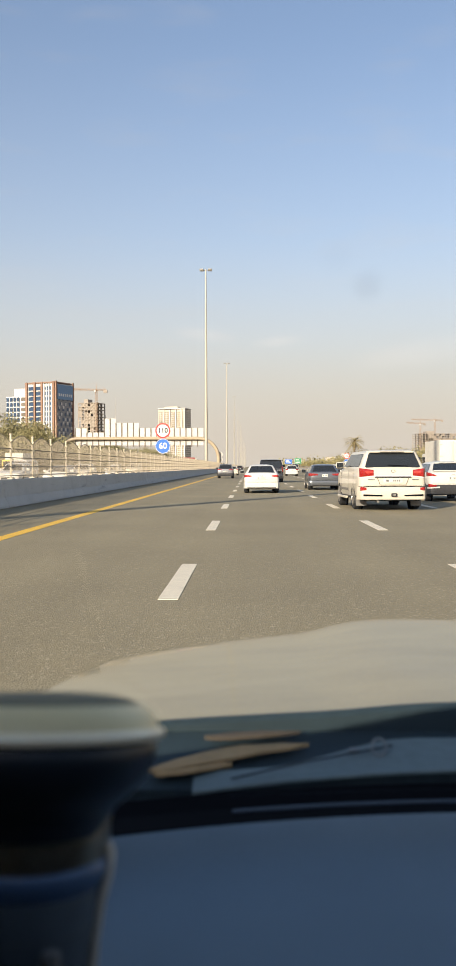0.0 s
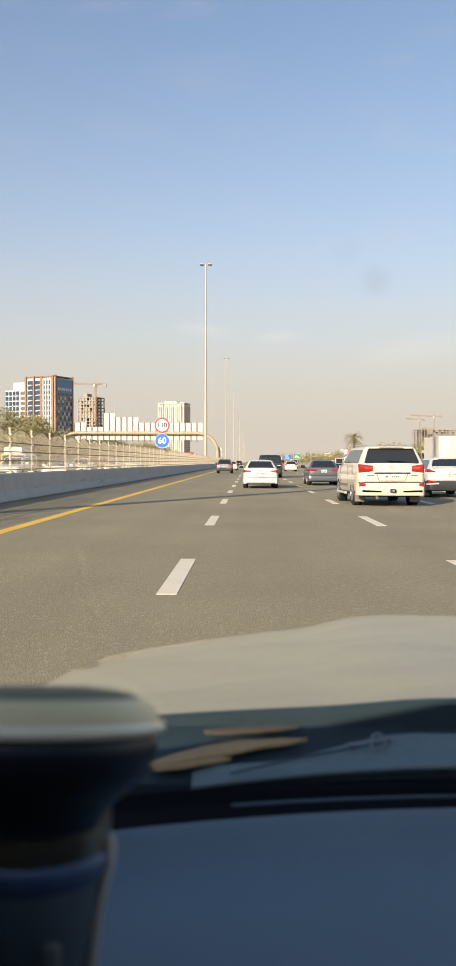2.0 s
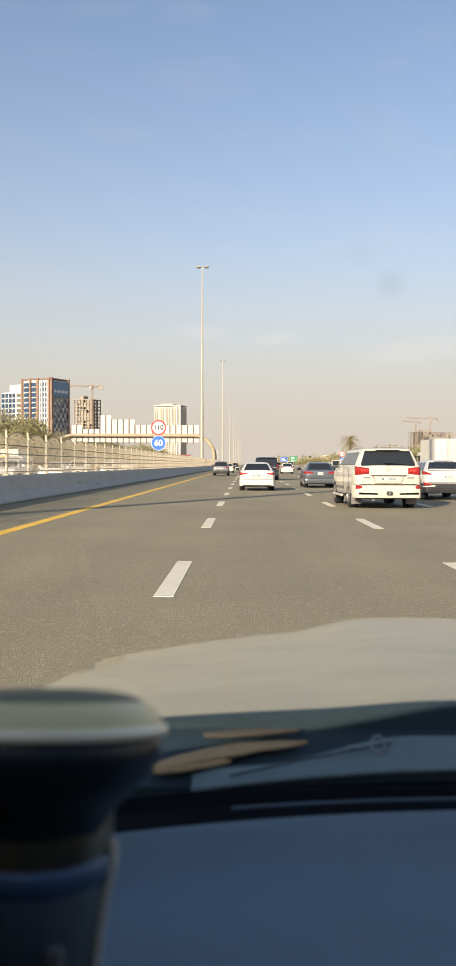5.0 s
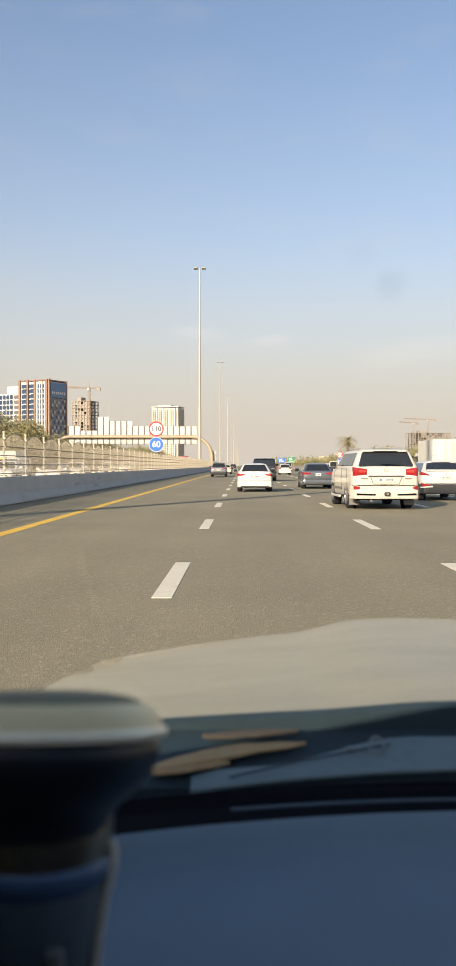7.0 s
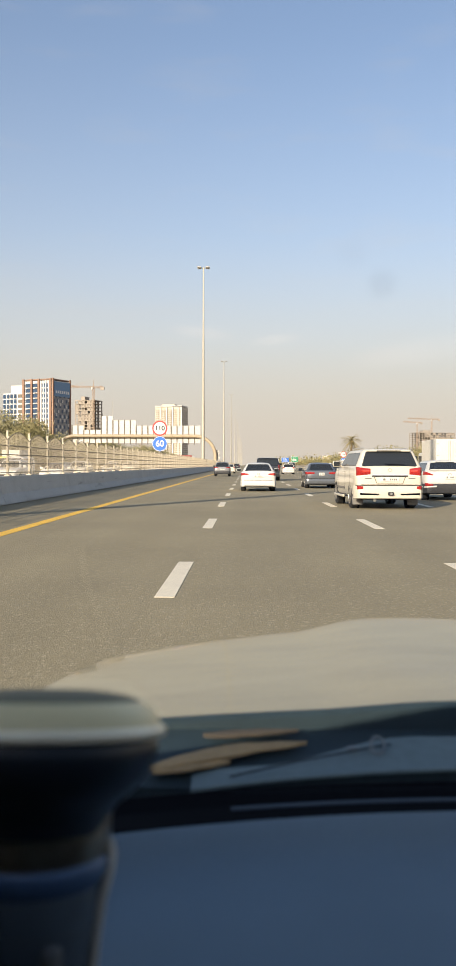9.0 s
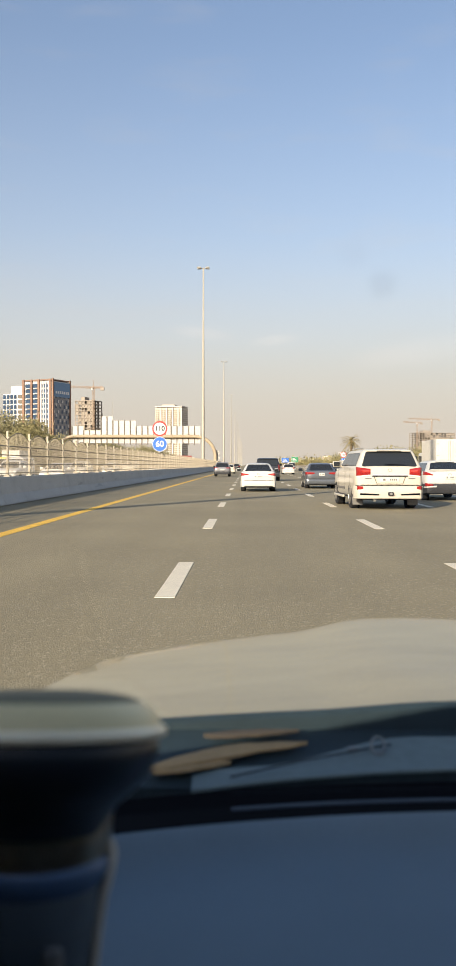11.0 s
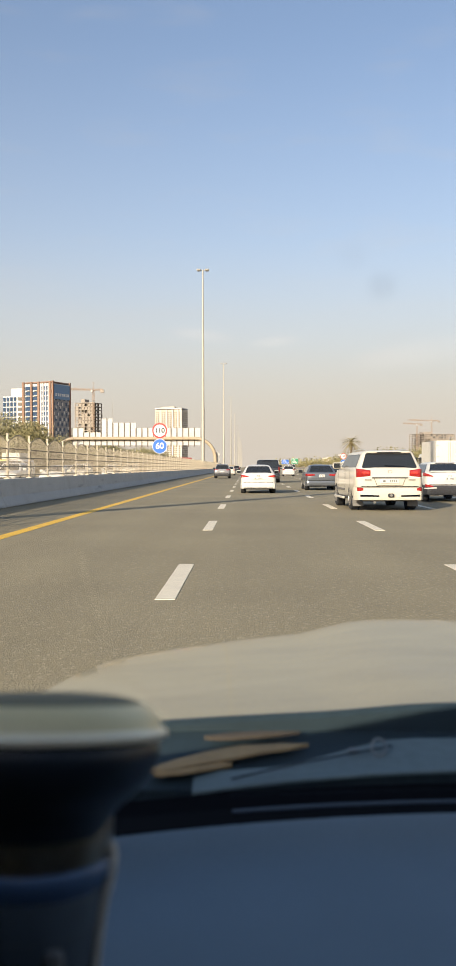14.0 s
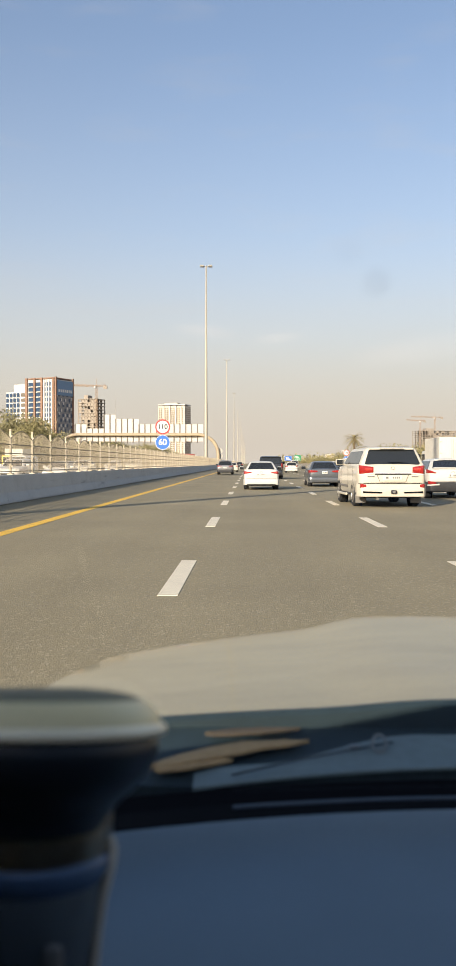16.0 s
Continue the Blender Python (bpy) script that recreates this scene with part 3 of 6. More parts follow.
# ---- masts, gantry, signs ----
def lamp_mast():
    root = empty("street_lamp", label="tall tapered steel lighting mast with twin luminaires", category="street lamp", group="masts along the median")
    bm = bmesh.new()
    lathe(bm, [(0.38, 0.0), (0.38, 0.9), (0.33, 0.95), (0.3, 13.0), (0.25, 13.04), (0.2, 26.0), (0.175, 26.03), (0.12, 40.0), (0.02, 40.1)], 16)
    part("mast", bm, M_POLE, root, "tapered steel mast in three lengths", True)
    part("plinth", lathe(bmesh.new(), [(0.62, -0.1), (0.62, 0.35), (0.55, 0.4)], 16), M_CONCRETE, root, "round concrete foot")
    bm = bmesh.new()
    for sx in (-1, 1):
        rod(bm, (0, 0, 39.7), (sx * 0.5, 0, 39.95), 0.06, seg=8)
    part("bracket", bm, M_POLE, root)
    for sx in (-1, 1):
        for dy in (-0.45, 0.45):
            bm = boxed(sx * 0.82, dy, 39.95 - 0.04 * abs(dy), 0.8, 0.55, 0.26, bevel=0.1)
            part("luminaire", bm, M_LAMP, root, "grey floodlight head")
    return root


mast = lamp_mast()
mast.matrix_basis = pose(-8.55, 166, 0.02)
for k in range(1, 11):
    copy_thing(mast, pose(-8.55, 166 + 150 * k, 0.02))
copy_thing(mast, pose(-8.55, 17, 0.02))


def build_gantry(y):
    root = empty("sign_gantry", pose(0, y, 0), label="sandy steel pipe gantry with backs of white sign panels", category="sign gantry")
    x0, x1, h, r = -54.0, -8.75, 9.3, 5.6
    pts = [(x1, 0, 0.0), (x1, 0, h - r)]
    for i in range(1, 13):
        a = i / 12 * math.pi / 2
        pts.append((x1 - r + r * math.cos(a), 0, h - r + r * math.sin(a)))
    for i in range(12, 0, -1):
        a = i / 12 * math.pi / 2
        pts.append((x0 + r - r * math.cos(a), 0, h - r + r * math.sin(a)))
    pts += [(x0, 0, h - r), (x0, 0, 0.0)]
    part("pipe_frame", tube(bmesh.new(), pts, 0.47, 14), M_PIPE, root, "sandy painted bent steel pipe", True)
    bm = bmesh.new()
    for x in (x0, x1):
        box(bm, x, 0, 0.25, 1.7, 1.7, 0.6, bevel=0.05)
    for x in (-43, -32, -21):
        rod(bm, (x - 0.25, 0, h), (x + 0.25, 0, h), 0.56, seg=14)
    part("flange", bm, M_PIPE, root)
    heights = [2.4, 2.4, 1.2, 1.2, 1.2, 5.1, 5.1, 3.9, 3.9, 3.9, 3.9] + [2.4] * 11
    n = len(heights)
    wide = (-13.0 + 49.2) / n
    for i, t in enumerate(heights):
        cx = -49.2 + (i + 0.5) * wide
        lo, hi = 7.4, h + 0.55 + t
        bm = boxed(cx, 0.72, (lo + hi) / 2, wide - 0.08, 0.08, hi - lo, bevel=0.01, seg=1)
        for k in range(int((hi - lo) / 0.62)):
            box(bm, cx, 0.665, lo + 0.4 + k * 0.62, wide - 0.1, 0.03, 0.06)
        panel = part("sign_panel", bm, M_SIGNBACK, root, "white aluminium sign back")
        bm = boxed(cx - wide / 2, 0.6, (lo + hi) / 2 - 0.1, 0.24, 0.2, hi - lo + 0.3)
        box(bm, cx - wide / 2, 0.6, lo - 0.35, 0.3, 0.5, 0.22, bevel=0.04)
        part("bracket", bm, M_BRACKET, panel, "dark steel bracket with a lamp")


build_gantry(236)


def letters(text, size, mat, parent, at, name="numeral"):
    cu = bpy.data.curves.new("letters", 'FONT')
    cu.body = text
    cu.size = size
    cu.align_x, cu.align_y = 'CENTER', 'CENTER'
    cu.extrude = 0.002
    cu.offset = 0.018
    tmp = new("letters", cu)
    me = bpy.data.meshes.new_from_object(tmp)
    bpy.data.objects.remove(tmp)
    me.materials.append(mat)
    ob = new(name, me)
    ob.parent = parent
    ob.matrix_basis = at
    return ob


def disc(r, t, z, face=-1):
    bm = bmesh.new()
    rod(bm, (0, 0.0, z), (0, t * face, z), r, seg=40)
    return bm


def speed_sign(m, label):
    root = empty("speed_sign", m, label=label, category="road sign")
    part("post", rod(bmesh.new(), (0, 0.05, -0.9), (0, 0.05, 4.7), 0.055, seg=12), M_LAMP, root, "grey steel post", True)
    top = part("maximum_sign", disc(0.72, 0.03, 3.85), M_SIGNRED, root, "white disc with red rim")
    part("face", disc(0.58, 0.036, 3.85), M_SIGNWHITE, top)
    low = part("minimum_sign", disc(0.72, 0.03, 2.38), M_SIGNBLUE, root, "blue disc with white rim")
    bm = bmesh.new()
    lathe(bm, [(0.66, 0.0), (0.7, 0.0), (0.7, 0.008), (0.66, 0.008), (0.66, 0.0)], 40, caps=False)
    bmesh.ops.transform(bm, matrix=pose(0, -0.028, 2.38, 90), verts=bm.verts[:])
    part("rim", bm, M_SIGNWHITE, low)
    letters("110", 0.64, M_BLACK, top, pose(0, -0.041, 3.85, 90, 0, 0))
    letters("60", 0.8, M_SIGNWHITE, low, pose(0, -0.036, 2.38, 90, 0, 0))
    return root


speed_sign(pose(-8.25, 80, 0.9), "round 110 and 60 speed signs on one median post")
speed_sign(pose(23.5, 205, 0.0), "small distant pair of round speed signs on the verge")
copy_sign = empty("speed_sign", pose(-8.25, 236.5, 0.9, 0, 0, 180), label="backs of two round grey signs on a post", category="road sign")
part("post", rod(bmesh.new(), (0, 0.05, -0.9), (0, 0.05, 4.7), 0.055, seg=12), M_LAMP, copy_sign)
for z in (3.85, 2.38):
    part("disc", disc(0.72, 0.03, z), M_LAMP, copy_sign, "grey sign back")


def billboard(m):
    root = empty("billboard", m, label="small red roadside hoarding on legs", category="billboard")
    part("board", boxed(0, 0, 5.5, 10, 0.4, 5.0, bevel=0.03), M_BOARD, root, "dark red printed board")
    for x in (-3, 3):
        part("leg", rod(bmesh.new(), (x, 0.1, -0.3), (x, 0.1, 3.2), 0.2, seg=8), M_LAMP, root)


billboard(pose(-44, 600, 0))


def direction_sign(m, w, h, mat, label):
    """A large board on two legs, with pale bars where its words are too far to read."""
    root = empty("direction_sign", m, label=label, category="road sign")
    board = part("board", boxed(0, 0, 3.2 + h / 2, w, 0.08, h, bevel=0.02), mat, root)
    part("border", boxed(0, 0.03, 3.2 + h / 2, w + 0.16, 0.06, h + 0.16, bevel=0.02), M_SIGNWHITE, root)
    for k in range(3):
        part("lettering_bar", boxed(-w * 0.06 * k, -0.045, 3.2 + h * (0.25 + 0.25 * k), w * (0.7 - 0.12 * k), 0.02, h * 0.1), M_SIGNWHITE, board)
    for sx in (-1, 1):
        part("leg", rod(bmesh.new(), (sx * w * 0.35, 0.12, -0.4), (sx * w * 0.35, 0.12, 3.2 + h), 0.09, seg=8), M_LAMP, root)


direction_sign(pose(27.5, 600, 0), 5.0, 3.2, M_SIGNBLUE, "blue direction sign far along the verge")
direction_sign(pose(32.0, 560, 0), 4.4, 3.6, M_SIGNGREEN, "green direction sign far along the verge")


def warning_sign(m):
    root = empty("warning_sign", m, label="red-edged white triangular warning sign on a thin post", category="road sign")
    for name, size, y, mat in (("border", 0.6, 0.0, M_SIGNRED), ("face", 0.4, -0.012, M_SIGNWHITE)):
        loop = [(size * math.sin(radians(a)), size * math.cos(radians(a))) for a in (0, 120, 240)]
        part(name, loft(bmesh.new(), [[(x, y, 2.3 + z) for x, z in loop], [(x, y + 0.02, 2.3 + z) for x, z in loop]]), mat, root)
    part("bar", boxed(0, -0.016, 2.28, 0.08, 0.01, 0.3), M_INK, root)
    part("post", rod(bmesh.new(), (0, 0.05, -0.3), (0, 0.05, 2.8), 0.04, seg=8), M_LAMP, root, "grey steel post", True)


warning_sign(pose(22.6, 98, 0))


# ---- vehicles ----
def wheel_meshes(r, w):
    bm = bmesh.new()
    lathe(bm, [(r * 0.62, -w / 2 + 0.01), (r * 0.9, -w / 2), (r, -w / 2 + 0.04), (r, w / 2 - 0.04), (r * 0.9, w / 2), (r * 0.62, w / 2 - 0.01)], 28)
    tyre = mesh_of("tyre", bm, M_TYRE, True)
    bm = bmesh.new()
    lathe(bm, [(r * 0.2, -w / 2 - 0.004), (r * 0.2, -w / 2 + 0.03), (r * 0.55, -w / 2 + 0.05), (r * 0.6, -w / 2 - 0.006), (r * 0.65, -w / 2 - 0.004), (r * 0.65, 0), (0.02, 0)], 24)
    for k in range(5):
        a = k * 2 * math.pi / 5
        box(bm, r * 0.38 * math.cos(a), r * 0.38 * math.sin(a), -w / 2 + 0.015, r * 0.46, 0.07, 0.04, rot=(0, 0, math.degrees(a)))
    rim = mesh_of("rim", bm, M_RIM)
    return tyre, rim


def carve(ob, cutters):
    """Cut the cutter meshes out of ob and drop them."""
    for bm in cutters:
        me = bpy.data.meshes.new("cutter")
        bmesh.ops.recalc_face_normals(bm, faces=bm.faces[:])
        bm.to_mesh(me)
        bm.free()
        c = new("cutter", me)
        md = ob.modifiers.new("cut", 'BOOLEAN')
        md.object = c
        md.solver = 'EXACT'
        bpy.context.view_layer.update()
        done = bpy.data.meshes.new_from_object(ob.evaluated_get(bpy.context.evaluated_depsgraph_get()))
        ob.modifiers.clear()
        ob.data = done
        bpy.data.objects.remove(c)
    bm = bmesh.new()
    bm.from_mesh(ob.data)
    bmesh.ops.remove_doubles(bm, verts=bm.verts[:], dist=0.0005)
    bmesh.ops.triangulate(bm, faces=[f for f in bm.faces if len(f.verts) > 4])
    bmesh.ops.recalc_face_normals(bm, faces=bm.faces[:])
    bm.to_mesh(ob.data)
    bm.free()
    for p in ob.data.polygons:
        p.use_smooth = True
    ob.data.set_sharp_from_angle(angle=radians(38))


def dense(rows, step=0.13):
    """Rows added between far-apart sections, so that the skin bends evenly."""
    out = [rows[0]]
    for a, b in zip(rows, rows[1:]):
        n = max(1, round(abs(b[0][1] - a[0][1]) / step))
        for k in range(1, n + 1):
            t = k / n
            out.append([tuple(p + (q - p) * t for p, q in zip(u, v)) for u, v in zip(a, b)])
    return out


def section(y, w, zb, zt, mid):
    half = [(0.0, zb), (w * 0.78, zb), (w * 0.93, zb + 0.04), (w * 0.985, zb + 0.16), (w, mid), (w * 0.985, zt - 0.13), (w * 0.95, zt - 0.05), (w * 0.86, zt - 0.005), (w * 0.5, zt + 0.015)]
    pts = half + [(0.0, zt + 0.02)] + [(-x, z) for x, z in reversed(half[1:])]
    return [(x, y, z) for x, z in pts]


def vehicle(name, m, paint, label, category, group="", L=4.5, W=1.75, H=1.46, deck=1.0, bonnet=0.9, belt=0.95, zb=0.24,
            cabin=(0.35, 3.35, 0.95, 2.6), roof_w=0.62, r=0.32, base=2.65, rear_over=0.95, glass_v=(0.12, 0.84), rear_u=(0.08, 0.92),
            lamps=(), plate=(0.52, 0.12, 0.8), bumper=(0.26, 0.52), bumper_mat=None, lower_dark=None, rails=False, trim=None, side_panes=3,
            cladding=False, spoiler=False, extras=None, side0=0.06):
    """A car with its back at the local origin, nose towards +y.
    cabin: back and front at the belt, back and front at the roof. lamps: (x0, x1, lo0, hi0, lo1, hi1, material) for one side."""
    root = empty(name, m, label=label, category=category, group=group)
    hw = W / 2
    yb0, yb1, yt0, yt1 = cabin
    upright = yb0 < 0.2
    st = [(0.0, 0.86, zb + 0.1, deck - 0.07), (0.02, 0.905, zb + 0.06, deck - 0.03), (0.06, 0.94, zb + 0.03, deck - 0.008), (0.14, 0.972, zb, deck),
          (0.3, 1.0, zb, (deck + belt) / 2 if upright else deck + 0.004), (max(yb0 + 0.5, 0.6), 1.0, zb, belt + 0.012), (L * 0.5, 1.0, zb, belt), (yb1 - 0.1, 1.0, zb, belt - 0.005),
          (yb1 + 0.12, 0.995, zb, bonnet + 0.05), (L - 0.9, 0.985, zb, bonnet), (L - 0.5, 0.965, zb, bonnet - 0.05), (L - 0.2, 0.91, zb + 0.02, bonnet - 0.13),
          (L - 0.07, 0.82, zb + 0.06, bonnet - 0.21), (L, 0.7, zb + 0.12, bonnet - 0.3)]
    bm = bmesh.new()
    loft(bm, dense([section(y, hw * k, lo, hi, (lo + hi) / 2 + 0.05) for y, k, lo, hi in st]))
    body = part("body", bm, paint, root, "", True)
    ys = (rear_over, rear_over + base)
    cut = []
    for y in ys:
        for sx in (-1, 1):
            cut.append(rod(bmesh.new(), (sx * (hw - 0.27), y, r), (sx * (hw + 0.2), y, r), r + 0.055, seg=28))
    carve(body, cut)
    # the cabin: leaning sides, rounded corners, a crowned roof
    bw, tw, z0 = hw * 0.945, hw * roof_w / 0.7, belt - 0.04
    bm = bmesh.new()
    rings = []
    for z, ins in ((z0, 0.0), (z0 + (H - z0) * 0.5, 0.0), (H - 0.07, 0.0), (H - 0.035, 0.018), (H - 0.01, 0.06), (H + 0.004, 0.13), (H + 0.022, 0.3)):
        t = (min(z, H - 0.0) - z0) / (H - z0)
        rings.append(rounded_ring(bw + (tw - bw) * t - ins, yb0 + (yt0 - yb0) * t + ins * 1.2, yb1 + (yt1 - yb1) * t - ins * 1.4, z, 0.1))
    loft(bm, rings)
    part("cabin", bm, paint, root, "", True)
    a0, a1 = (-bw, yb0, z0), (bw, yb0, z0)
    b0, b1 = (-bw, yb1, z0), (bw, yb1, z0)
    c0, c1 = (-tw, yt0, H), (tw, yt0, H)
    d0, d1 = (-tw, yt1, H), (tw, yt1, H)
    g0, g1 = glass_v
    part("rear_window", patch(bmesh.new(), a0, a1, c1, c0, rear_u[0], rear_u[1], g0, g1, 0.012, 0.03, 0.06), M_GLASS, root, "dark tinted rear window")
    part("windscreen", patch(bmesh.new(), b1, b0, d0, d1, 0.08, 0.92, 0.1, 0.85, 0.012, 0.03, 0.06), M_GLASS, root, "dark windscreen")
    for p, q, rr, ss, lo, hi in ((a1, b1, d1, c1, side0 - 0.005, 0.927), (b0, a0, c0, d0, 0.073, 1.005 - side0)):
        part("window_surround", patch(bmesh.new(), p, q, rr, ss, lo, hi, 0.115, 0.815, 0.004, 0.03, 0.03), M_TRIM, root, "black window surround")
    for k in range(side_panes):
        u0, u1 = side0 + k * (0.93 - side0) / side_panes, side0 + (k + 1) * (0.93 - side0) / side_panes - 0.009
        part("side_window", patch(bmesh.new(), a1, b1, d1, c1, u0, u1, 0.13, 0.8, 0.008, 0.03, 0.03), M_GLASS, root, "dark side window")
        part("side_window", patch(bmesh.new(), b0, a0, c0, d0, 1 - u1, 1 - u0, 0.13, 0.8, 0.008, 0.03, 0.03), M_GLASS, root, "dark side window")
    # wheels
    tyre, rim = wheel_meshes(r, 0.24)
    for y in ys:
        for sx in (-1, 1):
            wh = empty("wheel", pose(sx * (hw - 0.125), y, r, 0, 90 if sx > 0 else -90, 0))
            wh.parent = root
            flip = pose(0, 0, 0, 180, 0, 0)
            piece("tyre", tyre, wh, flip)
            piece("rim", rim, wh, flip)
            liner = rod(bmesh.new(), (sx * (hw - 0.26), y, r), (sx * (hw - 0.24), y, r), r + 0.05, seg=20)
            part("wheel_well", liner, M_TRIM, root)
    # lamps, plate, bumper
    for x0, x1, lo0, hi0, lo1, hi1, mat in lamps:
        for sx in (-1, 1):
            part("tail_light", wrap_bar(bmesh.new(), hw, sx * x0, sx * x1, lo0, hi0, lo1, hi1, 0.026 if mat is M_RED2 else 0.02), mat, root, "red tail light" if mat in (M_RED, M_RED2) else "clear lamp lens", True)
    px, pz = plate[0] / 2, plate[2]
    pl = part("number_plate", boxed(0, -0.012, pz, plate[0], 0.03, plate[1], bevel=0.006, seg=1), M_PLATE, root, "white number plate with dark bars")
    bm = bmesh.new()
    box(bm, -px * 0.6, -0.03, pz, px * 0.26, 0.006, plate[1] * 0.45)
    for k in range(4):
        box(bm, px * (0.05 + 0.2 * k), -0.03, pz, px * 0.12, 0.006, plate[1] * 0.42)
    part("plate_bars", bm, M_INK, pl)
    lo, hi = bumper
    part("rear_bumper", wrap_bar(bmesh.new(), hw, -hw * 0.985, hw * 0.985, lo, hi, lo, hi, 0.045, 0.2, 24), bumper_mat or paint, root, "", True)
    if lower_dark:
        part("bumper_insert", wrap_bar(bmesh.new(), hw, -hw * 0.8, hw * 0.8, lower_dark[0], lower_dark[1], lower_dark[0], lower_dark[1], 0.056, 0.12, 16), M_BLACK, root, "black lower bumper insert")
    part("tailgate_seam", wrap_bar(bmesh.new(), hw, -hw * 0.84, hw * 0.84, hi + 0.02, hi + 0.036, hi + 0.02, hi + 0.036, 0.004, 0.02), M_TRIM, root)
    part("underside", boxed(0, L / 2, zb + 0.05, W * 0.8, L * 0.94, 0.14), M_TRIM, root)
    part("grille", boxed(0, L - 0.05, 0.5, W * 0.55, 0.12, 0.22, bevel=0.03), M_BLACK, root, "black front grille")
    for sx in (-1, 1):
        bm = boxed(sx * hw * 0.68, L - 0.15, bonnet - 0.27, 0.38, 0.2, 0.15, bevel=0.04, rot=(0, 0, -sx * 22))
        part("headlight", bm, M_CLEAR, root, "clear headlight")
        bm = boxed(sx * (hw + 0.11), yb1 - 0.55, belt + 0.08, 0.25, 0.14, 0.12 + 0.07 * H / 1.5, bevel=0.05, seg=3)
        rod(bm, (sx * (hw - 0.08), yb1 - 0.5, belt + 0.0), (sx * (hw + 0.05), yb1 - 0.54, belt + 0.04), 0.028, seg=6)
        mirror = part("mirror", bm, paint, root, "", True)
        part("mirror_glass", boxed(sx * (hw + 0.115), yb1 - 0.622, belt + 0.08, 0.2, 0.012, 0.07 + 0.07 * H / 1.5, bevel=0.005), M_GLASS, mirror, "dark mirror glass")
    if trim:
        z, w = trim
        part("chrome_strip", boxed(0, -0.01, z, w, 0.05, 0.035, bevel=0.012), M_CHROME, root, "chrome strip over the plate")
    if rails:
        for sx in (-1, 1):
            pts = [(sx * (tw - 0.1), yt0 + 0.25 + s * (yt1 - yt0 - 0.5), H + 0.0 + 0.05 * math.sin(math.pi * s) ** 0.35) for s in [i / 14 for i in range(15)]]
            part("roof_rail", tube(bmesh.new(), pts, 0.02, 6), M_LAMP, root, "grey roof rail", True)
    if spoiler:
        part("roof_spoiler", boxed(0, yt0 + 0.02, H - 0.045, tw * 1.76, 0.3, 0.06, bevel=0.028, seg=3), paint, root)
        part("stop_lamp", boxed(0, yt0 - 0.135, H - 0.05, 0.7, 0.02, 0.022), M_TRIM, root, "dark high stop lamp strip")
    if cladding:
        for y in ys:
            for sx in (-1, 1):
                bm = bmesh.new()
                lathe(bm, [(r + 0.045, -0.02), (r + 0.11, -0.02), (r + 0.11, 0.02), (r + 0.045, 0.02), (r + 0.045, -0.02)], 28, caps=False)
                bmesh.ops.transform(bm, matrix=pose(sx * hw, y, r, 0, 90, 0), verts=bm.verts[:])
                bmesh.ops.delete(bm, geom=[vv for vv in bm.verts if vv.co.z < 0.22], context='VERTS')
                part("arch_trim", bm, M_BLACK, root, "black wheel arch trim")
    # door seams, handles and a badge
    for sx in (-1, 1):
        for y in (yb0 + 1.0, yb0 + 1.95, yb1 - 0.15):
            if y < L - 0.8:
                part("door_seam", boxed(sx * hw * 0.998, y, (zb + belt) / 2 + 0.08, 0.006, 0.006, belt - zb - 0.26), M_TRIM, root)
        for y in (yb0 + 1.15, yb0 + 2.1):
            part("door_handle", boxed(sx * (hw * 0.985), y, belt - 0.15, 0.05, 0.2, 0.035, bevel=0.012), paint, root)
    bm = bmesh.new()
    lathe(bm, [(0.05, -0.006), (0.066, -0.006), (0.066, 0.006), (0.05, 0.006), (0.05, -0.006)], 20, caps=False)
    bmesh.ops.transform(bm, matrix=pose(0, -0.006, min(deck, belt) - 0.1, 90) @ Matrix.Diagonal((1, 0.7, 1, 1)), verts=bm.verts[:])
    part("badge", bm, M_CHROME, root, "small chrome badge")
    if extras:
        extras(root, hw, L)
    return root


